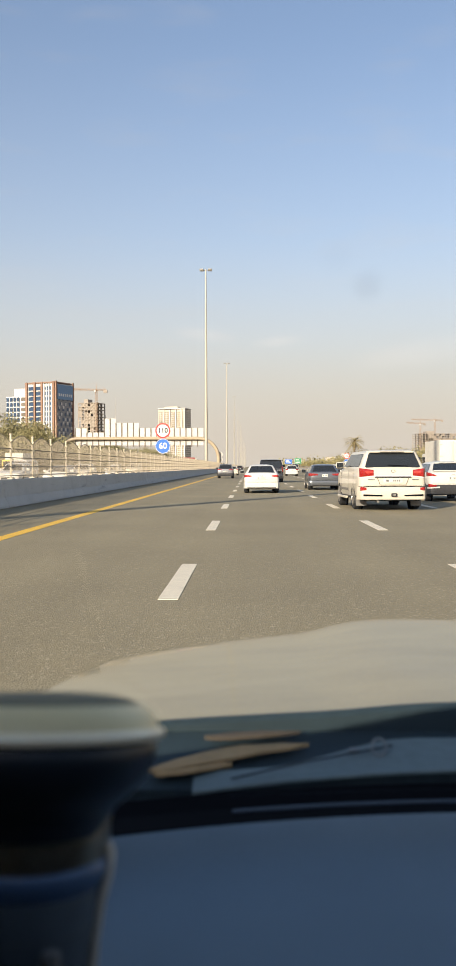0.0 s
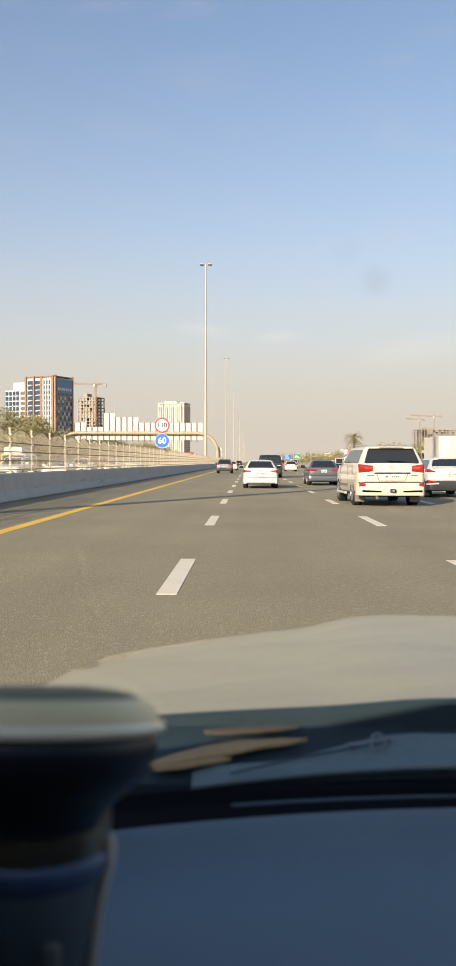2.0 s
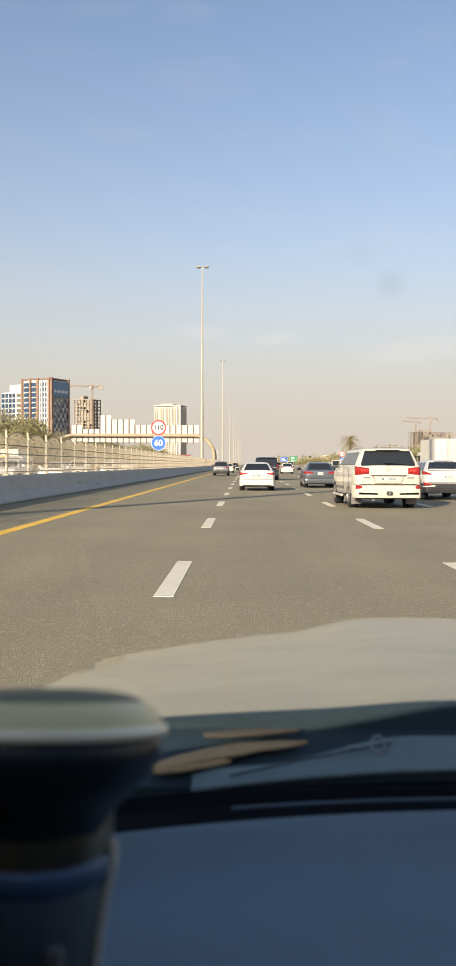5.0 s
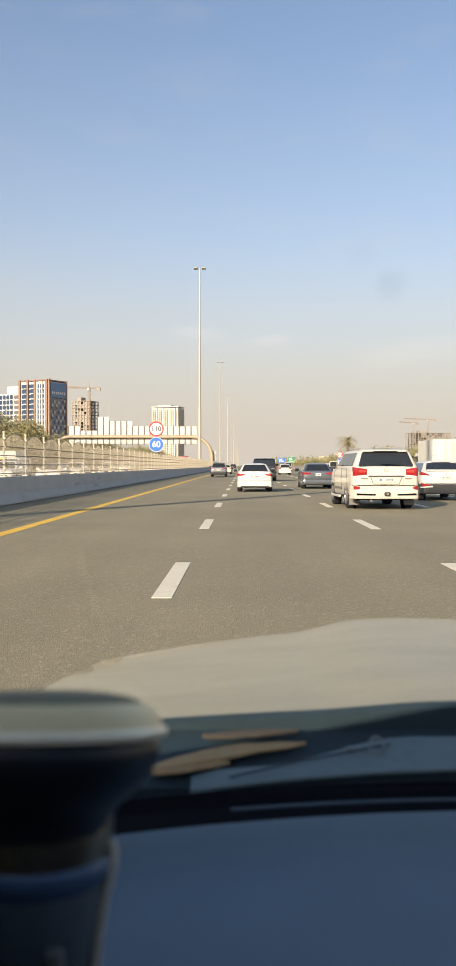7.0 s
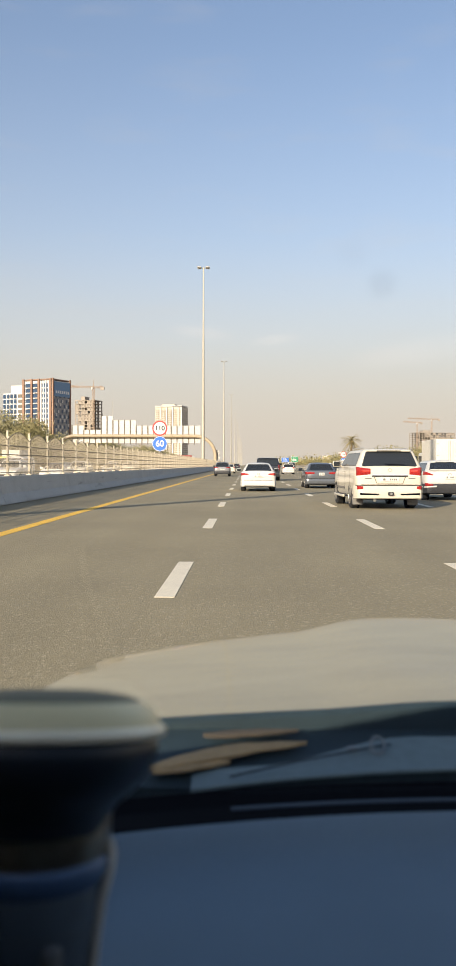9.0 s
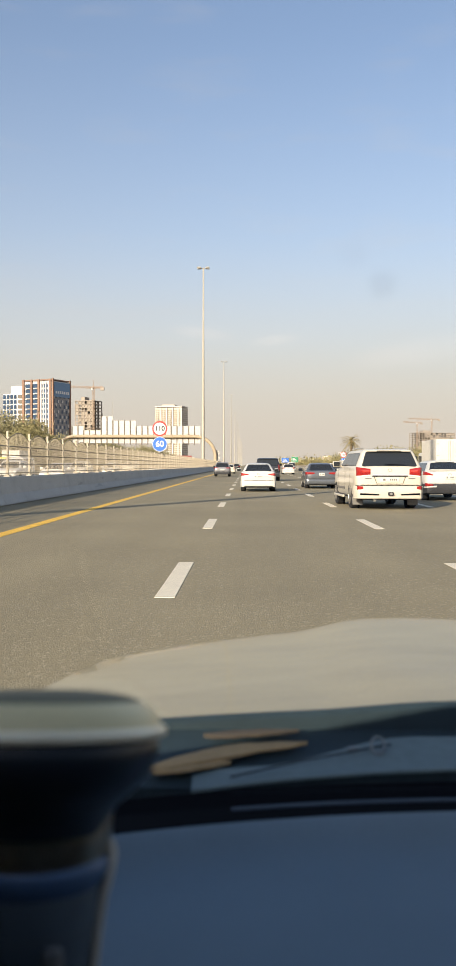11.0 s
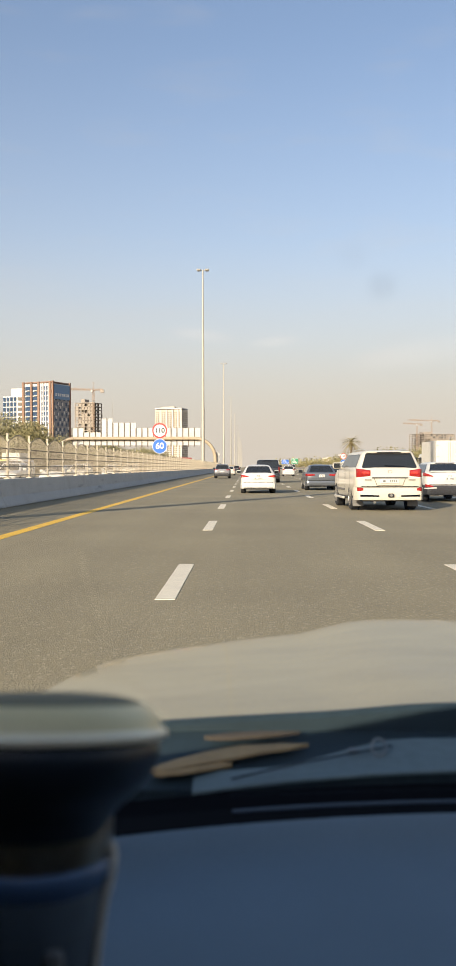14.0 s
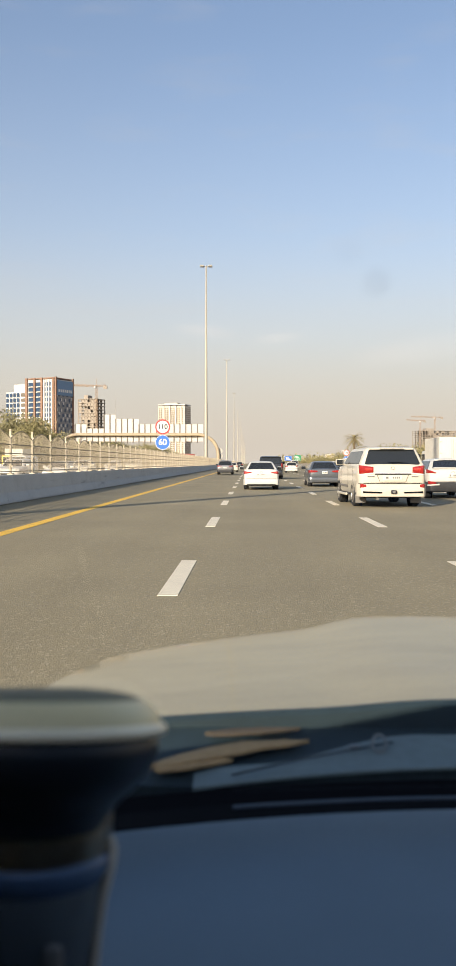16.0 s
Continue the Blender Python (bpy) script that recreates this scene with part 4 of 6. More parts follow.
def big_suv_extras(root, hw, L):
    for sx in (-1, 1):
        part("bumper_vent", wrap_bar(bmesh.new(), hw, sx * 0.32, sx * 0.86, 0.425, 0.47, 0.43, 0.49, 0.06, 0.06), M_TRIM, root, "black bumper slot")
        part("reflector", wrap_bar(bmesh.new(), hw, sx * 0.78, sx * 0.93, 0.6, 0.69, 0.59, 0.7, 0.05, 0.08), M_RED, root, "red bumper reflector")
        part("mud_flap", boxed(sx * 0.82, 0.66, 0.25, 0.32, 0.03, 0.26, bevel=0.01, rot=(-14, 0, 0)), M_FLAP, root, "grey mud flap")
        part("side_step", boxed(sx * (hw + 0.0), 2.5, 0.38, 0.24, 1.75, 0.05, bevel=0.02), M_BLACK, root, "dark side step")
        part("side_step_edge", boxed(sx * (hw + 0.1), 2.5, 0.36, 0.07, 1.8, 0.08, bevel=0.025), M_PEARL, root)
        part("side_moulding", boxed(sx * (hw + 0.006), 2.75, 0.6, 0.03, 1.5, 0.07, bevel=0.012), M_FLAP, root, "dark grey door moulding")
        part("model_bars", boxed(sx * 0.64, -0.012, 0.92, 0.2, 0.02, 0.03), M_CHROME, root, "small chrome lettering bars")
    part("tow_hitch", boxed(0.02, -0.07, 0.47, 0.17, 0.1, 0.11, bevel=0.03), M_BLACK, root, "black tow hitch cover")
    part("tow_ring", rod(bmesh.new(), (0.02, -0.14, 0.47), (0.02, -0.1, 0.47), 0.04, seg=14), M_CHROME, root)
    part("exhaust", rod(bmesh.new(), (-0.45, -0.06, 0.27), (-0.42, 0.5, 0.3), 0.04, seg=12), M_CHROME, root)
    # dark bars stand in for the shade at the edges of a plate recess
    bm = bmesh.new()
    for sx in (-1, 1):
        box(bm, sx * 0.42, -0.006, 0.87, 0.014, 0.02, 0.25, rot=(0, sx * 22, 0))
    box(bm, 0, -0.006, 0.76, 0.75, 0.02, 0.014)
    part("plate_recess", bm, M_BRACKET, root, "dark plate recess edges")
    # thin black strip in place of the shade under the chrome strip
    part("tailgate_shadow_gap", boxed(0, -0.004, 0.968, 1.06, 0.02, 0.012), M_TRIM, root)
    part("bumper_step", wrap_bar(bmesh.new(), hw, -hw * 0.96, hw * 0.96, 0.705, 0.716, 0.705, 0.716, 0.046, 0.05, 20), M_TRIM, root, "dark line along the top of the bumper")
    part("rear_wiper_pivot", rod(bmesh.new(), (0.0, 0.01, 1.31), (0.0, 0.06, 1.31), 0.03, seg=10), M_TRIM, root)
    part("wiper", boxed(0.15, 0.03, 1.325, 0.6, 0.02, 0.02, rot=(0, 3, 0)), M_TRIM, root)


SUV = dict(L=4.95, W=2.0, H=1.77, deck=1.27, bonnet=1.2, belt=1.26, zb=0.31, cabin=(0.05, 3.6, 0.3, 2.95), roof_w=0.505, r=0.39, base=2.85,
           rear_over=1.1, glass_v=(0.08, 0.88), rear_u=(0.06, 0.94), bumper=(0.33, 0.7),
           lamps=((0.57, 0.952, 1.03, 1.2, 0.99, 1.25, M_RED), (0.6, 0.8, 1.1, 1.16, 1.09, 1.17, M_RED2), (0.57, 0.952, 0.99, 1.022, 0.945, 0.982, M_CLEAR)),
           plate=(0.56, 0.13, 0.885), trim=(0.995, 1.06), rails=True, spoiler=True, side0=0.11)
vehicle("suv", pose(4.17, 24.6, 0, 0, 0, 2.2), M_PEARL, "large pearl-white off-road SUV with red tail lights", "car", extras=big_suv_extras, **SUV)

SEDAN = dict(L=4.4, W=1.73, H=1.39, deck=1.0, bonnet=0.92, belt=0.96, zb=0.22, cabin=(0.3, 3.35, 1.0, 2.4), roof_w=0.45, r=0.31, base=2.55,
             rear_over=0.95, glass_v=(0.14, 0.85), rear_u=(0.08, 0.92), bumper=(0.24, 0.52), lower_dark=(0.25, 0.295),
             lamps=((0.48, 0.86, 0.82, 0.87, 0.77, 0.92, M_RED), (0.6, 0.76, 0.825, 0.86, 0.82, 0.87, M_RED2), (0.42, 0.6, 0.765, 0.805, 0.755, 0.8, M_CLEAR), (0.58, 0.8, 0.345, 0.375, 0.36, 0.42, M_RED)), plate=(0.52, 0.12, 0.75))
vehicle("sedan", pose(0.58, 41, 0), M_WHITE, "white compact sedan with red tail lights on the road", "car", **SEDAN)

JETTA = dict(SEDAN, L=4.65, W=1.78, H=1.41, base=2.65, lamps=((0.4, 0.885, 0.81, 0.9, 0.78, 0.93, M_RED), (0.6, 0.85, 0.4, 0.44, 0.4, 0.45, M_RED)), plate=(0.3, 0.15, 0.8),
             trim=(0.5, 1.3))
vehicle("sedan", pose(4.15, 46.5, 0), M_GREY, "dark grey metallic sedan with red tail lights", "car", **JETTA)

TAHOE = dict(SUV, L=5.2, W=2.04, H=1.87, roof_w=0.58, lamps=((0.86, 1.0, 0.85, 1.3, 0.85, 1.3, M_RED),), plate=(0.5, 0.13, 0.85), trim=(1.1, 0.4))
vehicle("suv", pose(1.75, 69, 0), M_DARK, "large black SUV with upright tail lights", "car", **TAHOE)

MIDSUV = dict(SUV, L=4.6, W=1.83, H=1.6, deck=1.06, belt=1.06, bonnet=1.02, cabin=(0.1, 3.4, 0.55, 2.65), r=0.35, base=2.65, rear_over=0.95, bumper=(0.26, 0.56), glass_v=(0.1, 0.8), zb=0.26,
              lamps=((0.42, 0.91, 0.93, 1.0, 0.9, 1.06, M_RED), (0.55, 0.85, 0.47, 0.55, 0.47, 0.56, M_RED)), trim=(0.86, 1.1), plate=(0.5, 0.12, 0.78), roof_w=0.48)
vehicle("suv", pose(-2.75, 95, 0), M_SILVER, "silver mid-size SUV with dark bumper", "car", bumper_mat=M_BLACK, **MIDSUV)


def crossover_extras(root, hw, L):
    for sx in (-1, 1):
        part("bumper_lamp", wrap_bar(bmesh.new(), hw, sx * 0.62, sx * 0.86, 0.56, 0.6, 0.54, 0.66, 0.055, 0.1), M_RED, root, "red bumper lamp")
        part("lamp_surround", wrap_bar(bmesh.new(), hw, sx * 0.5, sx * 0.88, 0.5, 0.56, 0.48, 0.52, 0.058, 0.1), M_WHITE, root)
    part("tail_spoiler", boxed(0, 0.2, 1.13, 1.35, 0.22, 0.05, bevel=0.022), M_WHITE, root, "small ducktail spoiler")


CROSS = dict(SUV, L=4.36, W=1.8, H=1.47, deck=1.08, belt=1.06, bonnet=0.98, cabin=(0.12, 3.35, 1.0, 2.45), r=0.34, base=2.64, rear_over=0.85, zb=0.26, bumper=(0.27, 0.62),
             lamps=((0.62, 0.9, 0.93, 0.97, 0.95, 1.08, M_RED),), plate=(0.36, 0.15, 0.86), trim=None, rails=False, roof_w=0.44, glass_v=(0.2, 0.82))
vehicle("crossover", pose(7.45, 31, 0), M_WHITE, "white coupe-shaped crossover with black lower bumper", "car", bumper_mat=M_BLACK, cladding=True, extras=crossover_extras, **CROSS)

HATCH = dict(MIDSUV, L=4.1, W=1.72, H=1.48, deck=0.98, belt=0.97, bonnet=0.92, cabin=(0.08, 3.2, 0.6, 2.4), r=0.31, base=2.5, rear_over=0.75, zb=0.22, rails=False, trim=None,
             lamps=((0.55, 0.85, 0.82, 0.96, 0.8, 1.0, M_RED),), bumper=(0.24, 0.52))
vehicle("hatchback", pose(8.1, 77, 0), M_WHITE, "white hatchback with a dark rear window", "car", **HATCH)

VAN = dict(SUV, L=4.8, W=1.72, H=1.95, deck=1.1, belt=1.12, bonnet=1.1, cabin=(0.04, 4.3, 0.16, 3.8), r=0.33, base=2.6, rear_over=1.05, roof_w=0.6, rails=False, trim=None,
           spoiler=False, lamps=((0.72, 0.85, 0.65, 1.05, 0.65, 1.05, M_RED),), plate=(0.5, 0.12, 0.7), side_panes=4, bumper=(0.3, 0.55))
vehicle("minibus", pose(13.4, 112, 0), M_PEARL, "cream minibus with a wide rear window", "van", **VAN)


def box_truck(m, cab=M_PEARL, label="white box truck with two rear doors"):
    root = empty("box_truck", m, label=label, category="truck")
    part("cargo_box", boxed(0, 2.3, 1.95, 2.15, 4.6, 2.1, bevel=0.04), M_TRUCKBOX, root, "cream cargo box")
    for sx in (-1, 1):
        door = part("rear_door", boxed(sx * 0.52, -0.02, 1.95, 1.0, 0.05, 1.98, bevel=0.012), M_TRUCKBOX, root, "cream rear door")
        for k in (0.22, 0.78):
            part("lock_bar", rod(bmesh.new(), (sx * (0.14 + 0.2 * k), -0.06, 1.0), (sx * (0.14 + 0.2 * k), -0.06, 2.9), 0.018, seg=6), M_LAMP, door)
        for z in (1.2, 1.95, 2.7):
            part("hinge", boxed(sx * 0.99, -0.05, z, 0.16, 0.04, 0.06), M_LAMP, door)
        part("tail_light", boxed(sx * 0.85, 0.0, 0.72, 0.3, 0.08, 0.12, bevel=0.02), M_RED, root, "red tail light")
    part("marker_strip", boxed(0, -0.03, 0.84, 2.1, 0.03, 0.09), M_REFLECT, root, "yellow reflective strip")
    part("chassis", boxed(0, 2.9, 0.7, 0.9, 6.0, 0.24, bevel=0.02), M_BLACK, root)
    part("rear_bumper", boxed(0, 0.05, 0.52, 2.0, 0.1, 0.16, bevel=0.02), M_BLACK, root)
    part("cab", boxed(0, 5.5, 1.35, 1.95, 1.6, 1.7, bevel=0.16, seg=4), cab, root, "rounded driver's cab", True)
    part("cab_window", boxed(0, 5.55, 1.72, 1.97, 1.0, 0.6, bevel=0.08), M_GLASS, root)
    part("windscreen", boxed(0, 6.24, 1.7, 1.6, 0.14, 0.66, bevel=0.05), M_GLASS, root)
    tyre, rim = wheel_meshes(0.42, 0.28)
    for y in (1.3, 5.4):
        for sx in (-1, 1):
            wh = empty("wheel", pose(sx * 0.86, y, 0.42, 0, 90 if sx > 0 else -90, 0))
            wh.parent = root
            piece("tyre", tyre, wh, pose(0, 0, 0, 180, 0, 0))
            piece("rim", rim, wh, pose(0, 0, 0, 180, 0, 0))
    for sx in (-1, 1):
        bm = boxed(sx * 1.2, 6.0, 1.8, 0.14, 0.1, 0.35, bevel=0.03)
        rod(bm, (sx * 0.93, 6.0, 1.9), (sx * 1.2, 6.0, 1.9), 0.02, seg=6)
        part("mirror", bm, M_BLACK, root)
    return root


truck = box_truck(pose(13.4, 55, 0))

# distant traffic ahead
for spec, x, y, paint, name, lab, cat in (
        (SEDAN, -2.6, 128, M_PEARL, "sedan", "pale sedan far ahead in the fast lane", "car"),
        (HATCH, 5.9, 118, M_WHITE, "hatchback", "small white car far ahead", "car"),
        (SEDAN, 4.6, 150, M_PEARL, "sedan", "cream sedan far ahead on the road", "car"),
        (VAN, 10.2, 190, M_WHITE, "minibus", "white van far ahead on the road", "van"),
        (SEDAN, 16.2, 210, M_GREY, "sedan", "dark sedan far ahead on the road", "car"),
        (SEDAN, 1.2, 180, M_WHITE, "sedan", "white sedan far ahead on the road", "car"),
        (VAN, 3.9, 300, M_YELLOWCAB, "minibus", "yellow van far ahead on the road", "van"),
        (SEDAN, 7.2, 330, M_RED, "sedan", "red sedan far ahead on the road", "car"),
        (VAN, 12.0, 380, M_WHITE, "minibus", "white bus far ahead on the road", "van"),
        (HATCH, 0.9, 350, M_SILVER, "hatchback", "silver car far ahead on the road", "car"),
        (MIDSUV, 13.2, 150, M_WHITE, "suv", "white SUV far ahead on the road", "car"),
        (MIDSUV, -2.8, 240, M_DARK, "suv", "dark SUV far ahead on the road", "car")):
    vehicle(name, pose(x, y, 0), paint, lab, cat, **spec)
copy_thing(truck, pose(9.0, 260, 0))["label"] = "pale box truck far ahead on the road"

# traffic on the opposite carriageway
for spec, x, y, paint, name, lab, cat in (
        (VAN, -20.5, 78, M_WHITE, "minibus", "white van beyond the median fence", "van"),
        (MIDSUV, -16.0, 83, M_PEARL, "suv", "pale SUV beyond the median fence", "car"),
        (SEDAN, -24.0, 116, M_WHITE, "sedan", "white sedan beyond the median fence", "car"),
        (HATCH, -16.5, 104, M_WHITE, "hatchback", "white hatchback beyond the median fence", "car"),
        (SEDAN, -20.0, 150, M_PEARL, "sedan", "cream sedan beyond the median fence", "car"),
        (VAN, -27.5, 175, M_PEARL, "minibus", "cream minibus beyond the median fence", "van"),
        (SEDAN, -13.5, 62, M_WHITE, "sedan", "white saloon close beyond the median fence", "car"),
        (MIDSUV, -17.2, 64, M_WHITE, "suv", "white SUV close beyond the median fence", "car"),
        (VAN, -24.5, 94, M_PEARL, "minibus", "cream van beyond the median fence", "van"),
        (HATCH, -20.6, 98, M_SILVER, "hatchback", "silver hatchback beyond the median fence", "car"),
        (SUV, -17.0, 126, M_PEARL, "suv", "cream SUV beyond the median fence", "car"),
        (SEDAN, -13.6, 128, M_WHITE, "sedan", "white saloon beyond the median fence", "car"),
        (SUV, -14.0, 175, M_WHITE, "suv", "white SUV beyond the median fence", "car")):
    vehicle(name, pose(x, y, 0, 0, 0, 180), paint, lab, cat, **spec)
box_truck(pose(-28.0, 104, 0, 0, 0, 180), M_YELLOWCAB, "truck with a yellow cab beyond the median fence")


# ---- plants ----
def leaf_mesh(name, mat, clumps, per, leaf, spread, seed, centre, scale, hollow=0.35):
    """Many small bent leaves gathered in clumps inside an uneven crown."""
    rng = np.random.default_rng(seed)
    verts, faces = [], []
    for _ in range(clumps):
        d = rng.normal(size=3)
        d /= np.linalg.norm(d)
        c = d * (hollow + (1 - hollow) * rng.random() ** 0.6) * rng.uniform(0.75, 1.12)
        c = np.array(centre) + c * np.array(scale)
        for _ in range(per):
            p = c + rng.normal(size=3) * spread
            u = rng.normal(size=3)
            u /= np.linalg.norm(u)
            w = np.cross(u, rng.normal(size=3))
            w /= np.linalg.norm(w)
            s = leaf * rng.uniform(0.6, 1.4)
            i = len(verts)
            verts += [p - u * s, p + w * s * 0.45, p + u * s, p - w * s * 0.45]
            faces.append((i, i + 1, i + 2, i + 3))
    me = bpy.data.meshes.new(name)
    me.from_pydata([tuple(v) for v in verts], [], faces)
    me.materials.append(mat)
    return me


def tree(seed, h, wide, label, mat, clumps=70, per=34, leaf=0.22):
    rnd = random.Random(seed)
    root = empty("tree", label=label, category="tree", group="trees behind the opposite carriageway")
    bm = bmesh.new()
    rod(bm, (0, 0, -0.4), (0.1, 0.05, h * 0.4), 0.2, 0.13, seg=8)
    for k in range(6):
        a = k * 1.05 + rnd.uniform(-0.3, 0.3)
        rod(bm, (0.1, 0.05, h * rnd.uniform(0.25, 0.4)), (math.cos(a) * wide * 0.6, math.sin(a) * wide * 0.6, h * rnd.uniform(0.6, 0.85)), 0.09, 0.03, seg=6)
    part("trunk", bm, M_BARK, root, "brown branching trunk")
    me = leaf_mesh("crown", mat, clumps, per, leaf, wide * 0.16, seed, (0, 0, h * 0.6), (wide, wide, h * 0.36))
    piece("crown", me, root, Matrix())
    return root


def bush(seed, label, mat, h=2.6, wide=2.2, clumps=44, per=26, leaf=0.2):
    root = empty("bush", label=label, category="bush", group="scrub along the verge")
    rnd = random.Random(seed)
    bm = bmesh.new()
    for k in range(6):
        a = k * 1.05 + rnd.uniform(-0.4, 0.4)
        rod(bm, (0, 0, -0.3), (math.cos(a) * wide * 0.5, math.sin(a) * wide * 0.5, h * 0.6), 0.05, 0.015, seg=5)
    part("stem", bm, M_BARK, root, "thin brown stems")
    me = leaf_mesh("foliage", mat, clumps, per, leaf, wide * 0.2, seed, (0, 0, h * 0.5), (wide, wide, h * 0.5), 0.2)
    piece("foliage", me, root, Matrix())
    return root


def ground_z(x):
    return -0.06 + (min(1.6, (x - 24) * 0.06) if x > 24 else 0.6 if x < -60 else 0.0)


def build_plants():
    rnd = random.Random(11)
    protos = [tree(21 + i, 7.0 + i, 3.4 + 0.4 * i, "dusty green acacia tree with a broad crown", M_LEAF if i % 2 else M_LEAF2, clumps=80 + 10 * i) for i in range(4)]
    spots = []
    for k in range(64):
        y = 95 + k * 7.5 + rnd.uniform(-3, 3)
        spots.append((-rnd.uniform(50, 66), y, rnd.uniform(0.95, 1.35)))
    for k in range(26):
        spots.append((-rnd.uniform(56, 110), 600 + 32 * k, rnd.uniform(0.8, 1.3)))
    # the taller clump before the office tower
    spots += [(-56, 215, 1.5), (-60, 208, 1.5), (-54, 202, 1.4), (-61, 221, 1.5), (-57, 228, 1.4)]
    for i, (x, y, s) in enumerate(spots):
        p = protos[i % 4]
        m = pose(x, y, ground_z(x), 0, 0, rnd.uniform(0, 360)) @ Matrix.Scale(s, 4)
        if i < 4:
            p.matrix_basis = m
        else:
            q = copy_thing(p, m)
            q.matrix_basis = m
    shrubs = [bush(41 + i, "dusty olive-green roadside bush", M_LEAF2, 2.4 + 0.5 * i, 2.0 + 0.4 * i) for i in range(3)]
    spots = []
    for k in range(150):
        y = 45 + 340 * (k / 150) ** 1.25 + rnd.uniform(-3, 3)
        x = rnd.uniform(29, 50) if k % 3 else rnd.uniform(40, 75)
        spots.append((x, y, rnd.uniform(0.7, 1.35) * (1.3 if x > 38 else 1.0)))
    for k in range(70):
        spots.append((rnd.uniform(30, 95), 390 + 16 * k, rnd.uniform(0.9, 1.7)))
    for k in range(110):
        spots.append((-rnd.uniform(48.5, 58), 150 + 3.2 * k, rnd.uniform(0.6, 1.15)))
    for i, (x, y, s) in enumerate(spots):
        p = shrubs[i % 3]
        m = pose(x, y, ground_z(x), 0, 0, rnd.uniform(0, 360)) @ Matrix.Scale(s, 4)
        if i < 3:
            p.matrix_basis = m
        else:
            copy_thing(p, m).matrix_basis = m
    # tufts of dry grass on both verges
    rng = np.random.default_rng(3)
    verts, faces = [], []
    for _ in range(9000):
        if rng.random() < 0.55:
            x, y = rng.uniform(22.5, 60), 30 + 330 * rng.random() ** 1.5
        else:
            x, y = -rng.uniform(48, 66), 60 + 300 * rng.random() ** 1.3
        z = ground_z(x)
        for _ in range(4):
            a = rng.uniform(0, 6.28)
            dx, dy = math.cos(a), math.sin(a)
            hgt = rng.uniform(0.25, 0.7)
            i = len(verts)
            px, py = x + rng.normal() * 0.25, y + rng.normal() * 0.25
            verts += [(px - dx * 0.08, py - dy * 0.08, z - 0.03), (px + dx * 0.08, py + dy * 0.08, z - 0.03), (px + rng.normal() * 0.2, py + rng.normal() * 0.2, z + hgt)]
            faces.append((i, i + 1, i + 2))
    me = bpy.data.meshes.new("dry_grass")
    me.from_pydata(verts, [], faces)
    me.materials.append(M_GRASS)
    tagged(new("dry_grass", me), "yellow-green dry grass tufts on the sandy verge", "grass", kind="stuff")
    # the distant line of woods
    rng = np.random.default_rng(4)
    verts, faces = [], []
    for side, n in ((1, 14000), (-1, 9000)):
        for _ in range(n):
            y = 650 + 1900 * rng.random()
            x = rng.uniform(24, 40 + y * 0.32) if side > 0 else -rng.uniform(52, 70 + y * 0.3)
            h = (3.0 + 4.0 * abs(math.sin(x * 0.13 + y * 0.021)) + 2.5 * abs(math.sin(y * 0.07 + x * 0.05))) * rng.random() ** 0.5
            p = np.array((x, y, ground_z(x) + h))
            u = rng.normal(size=3)
            w = rng.normal(size=3)
            s = 0.7
            i = len(verts)
            verts += [tuple(p - u * s), tuple(p + w * s * 0.6), tuple(p + u * s), tuple(p - w * s * 0.6)]
            faces.append((i, i + 1, i + 2, i + 3))
    me = bpy.data.meshes.new("far_woods")
    me.from_pydata(verts, [], faces)
    me.materials.append(M_LEAF2)
    tagged(new("far_woods", me), "distant dusty green line of trees", "woods", kind="stuff")


def palm(m, h=9.0):
    root = empty("palm_tree", m, label="date palm with drooping dry fronds", category="palm tree")
    rnd = random.Random(8)
    prof = []
    for i in range(24):
        prof.append((0.27 - 0.05 * i / 24 + (0.03 if i % 2 else 0), h * i / 23))
    part("trunk", lathe(bmesh.new(), prof, 10), M_BARK, root, "ringed brown trunk")
    for k in range(46):
        a = rnd.uniform(0, 6.28)
        tilt = rnd.uniform(-0.9, 1.3)
        ln = rnd.uniform(2.6, 3.6)
        bm = bmesh.new()
        pts = []
        for i in range(9):
            s = i / 8
            r = ln * s * math.cos(tilt * (1 - 0.2 * s))
            pts.append(Vector((math.cos(a) * r, math.sin(a) * r, h + ln * s * math.sin(tilt) - 1.5 * s * s)))
        side = Vector((-math.sin(a), math.cos(a), 0))
        for i in range(1, 9):
            for e in (0.0, 0.5):
                p = pts[i - 1].lerp(pts[i], e)
                w = 0.55 * math.sin(math.pi * min(1, (i + e) / 9.5)) + 0.1
                fwd = (pts[i] - pts[i - 1]).normalized()
                for sg in (-1, 1):
                    tip = p + side * sg * w + fwd * w * 0.7 + Vector((0, 0, -0.25 * w))
                    bm.faces.new([bm.verts.new(q) for q in (p - fwd * 0.05, p + fwd * 0.05, tip)])
        for i in range(8):
            rod(bm, pts[i], pts[i + 1], 0.025, seg=3, caps=False)
        part("frond", bm, M_PALM, root)
    return root


build_plants()
palm(pose(18.0 + 10.5, 230, 0.1), 8.0)


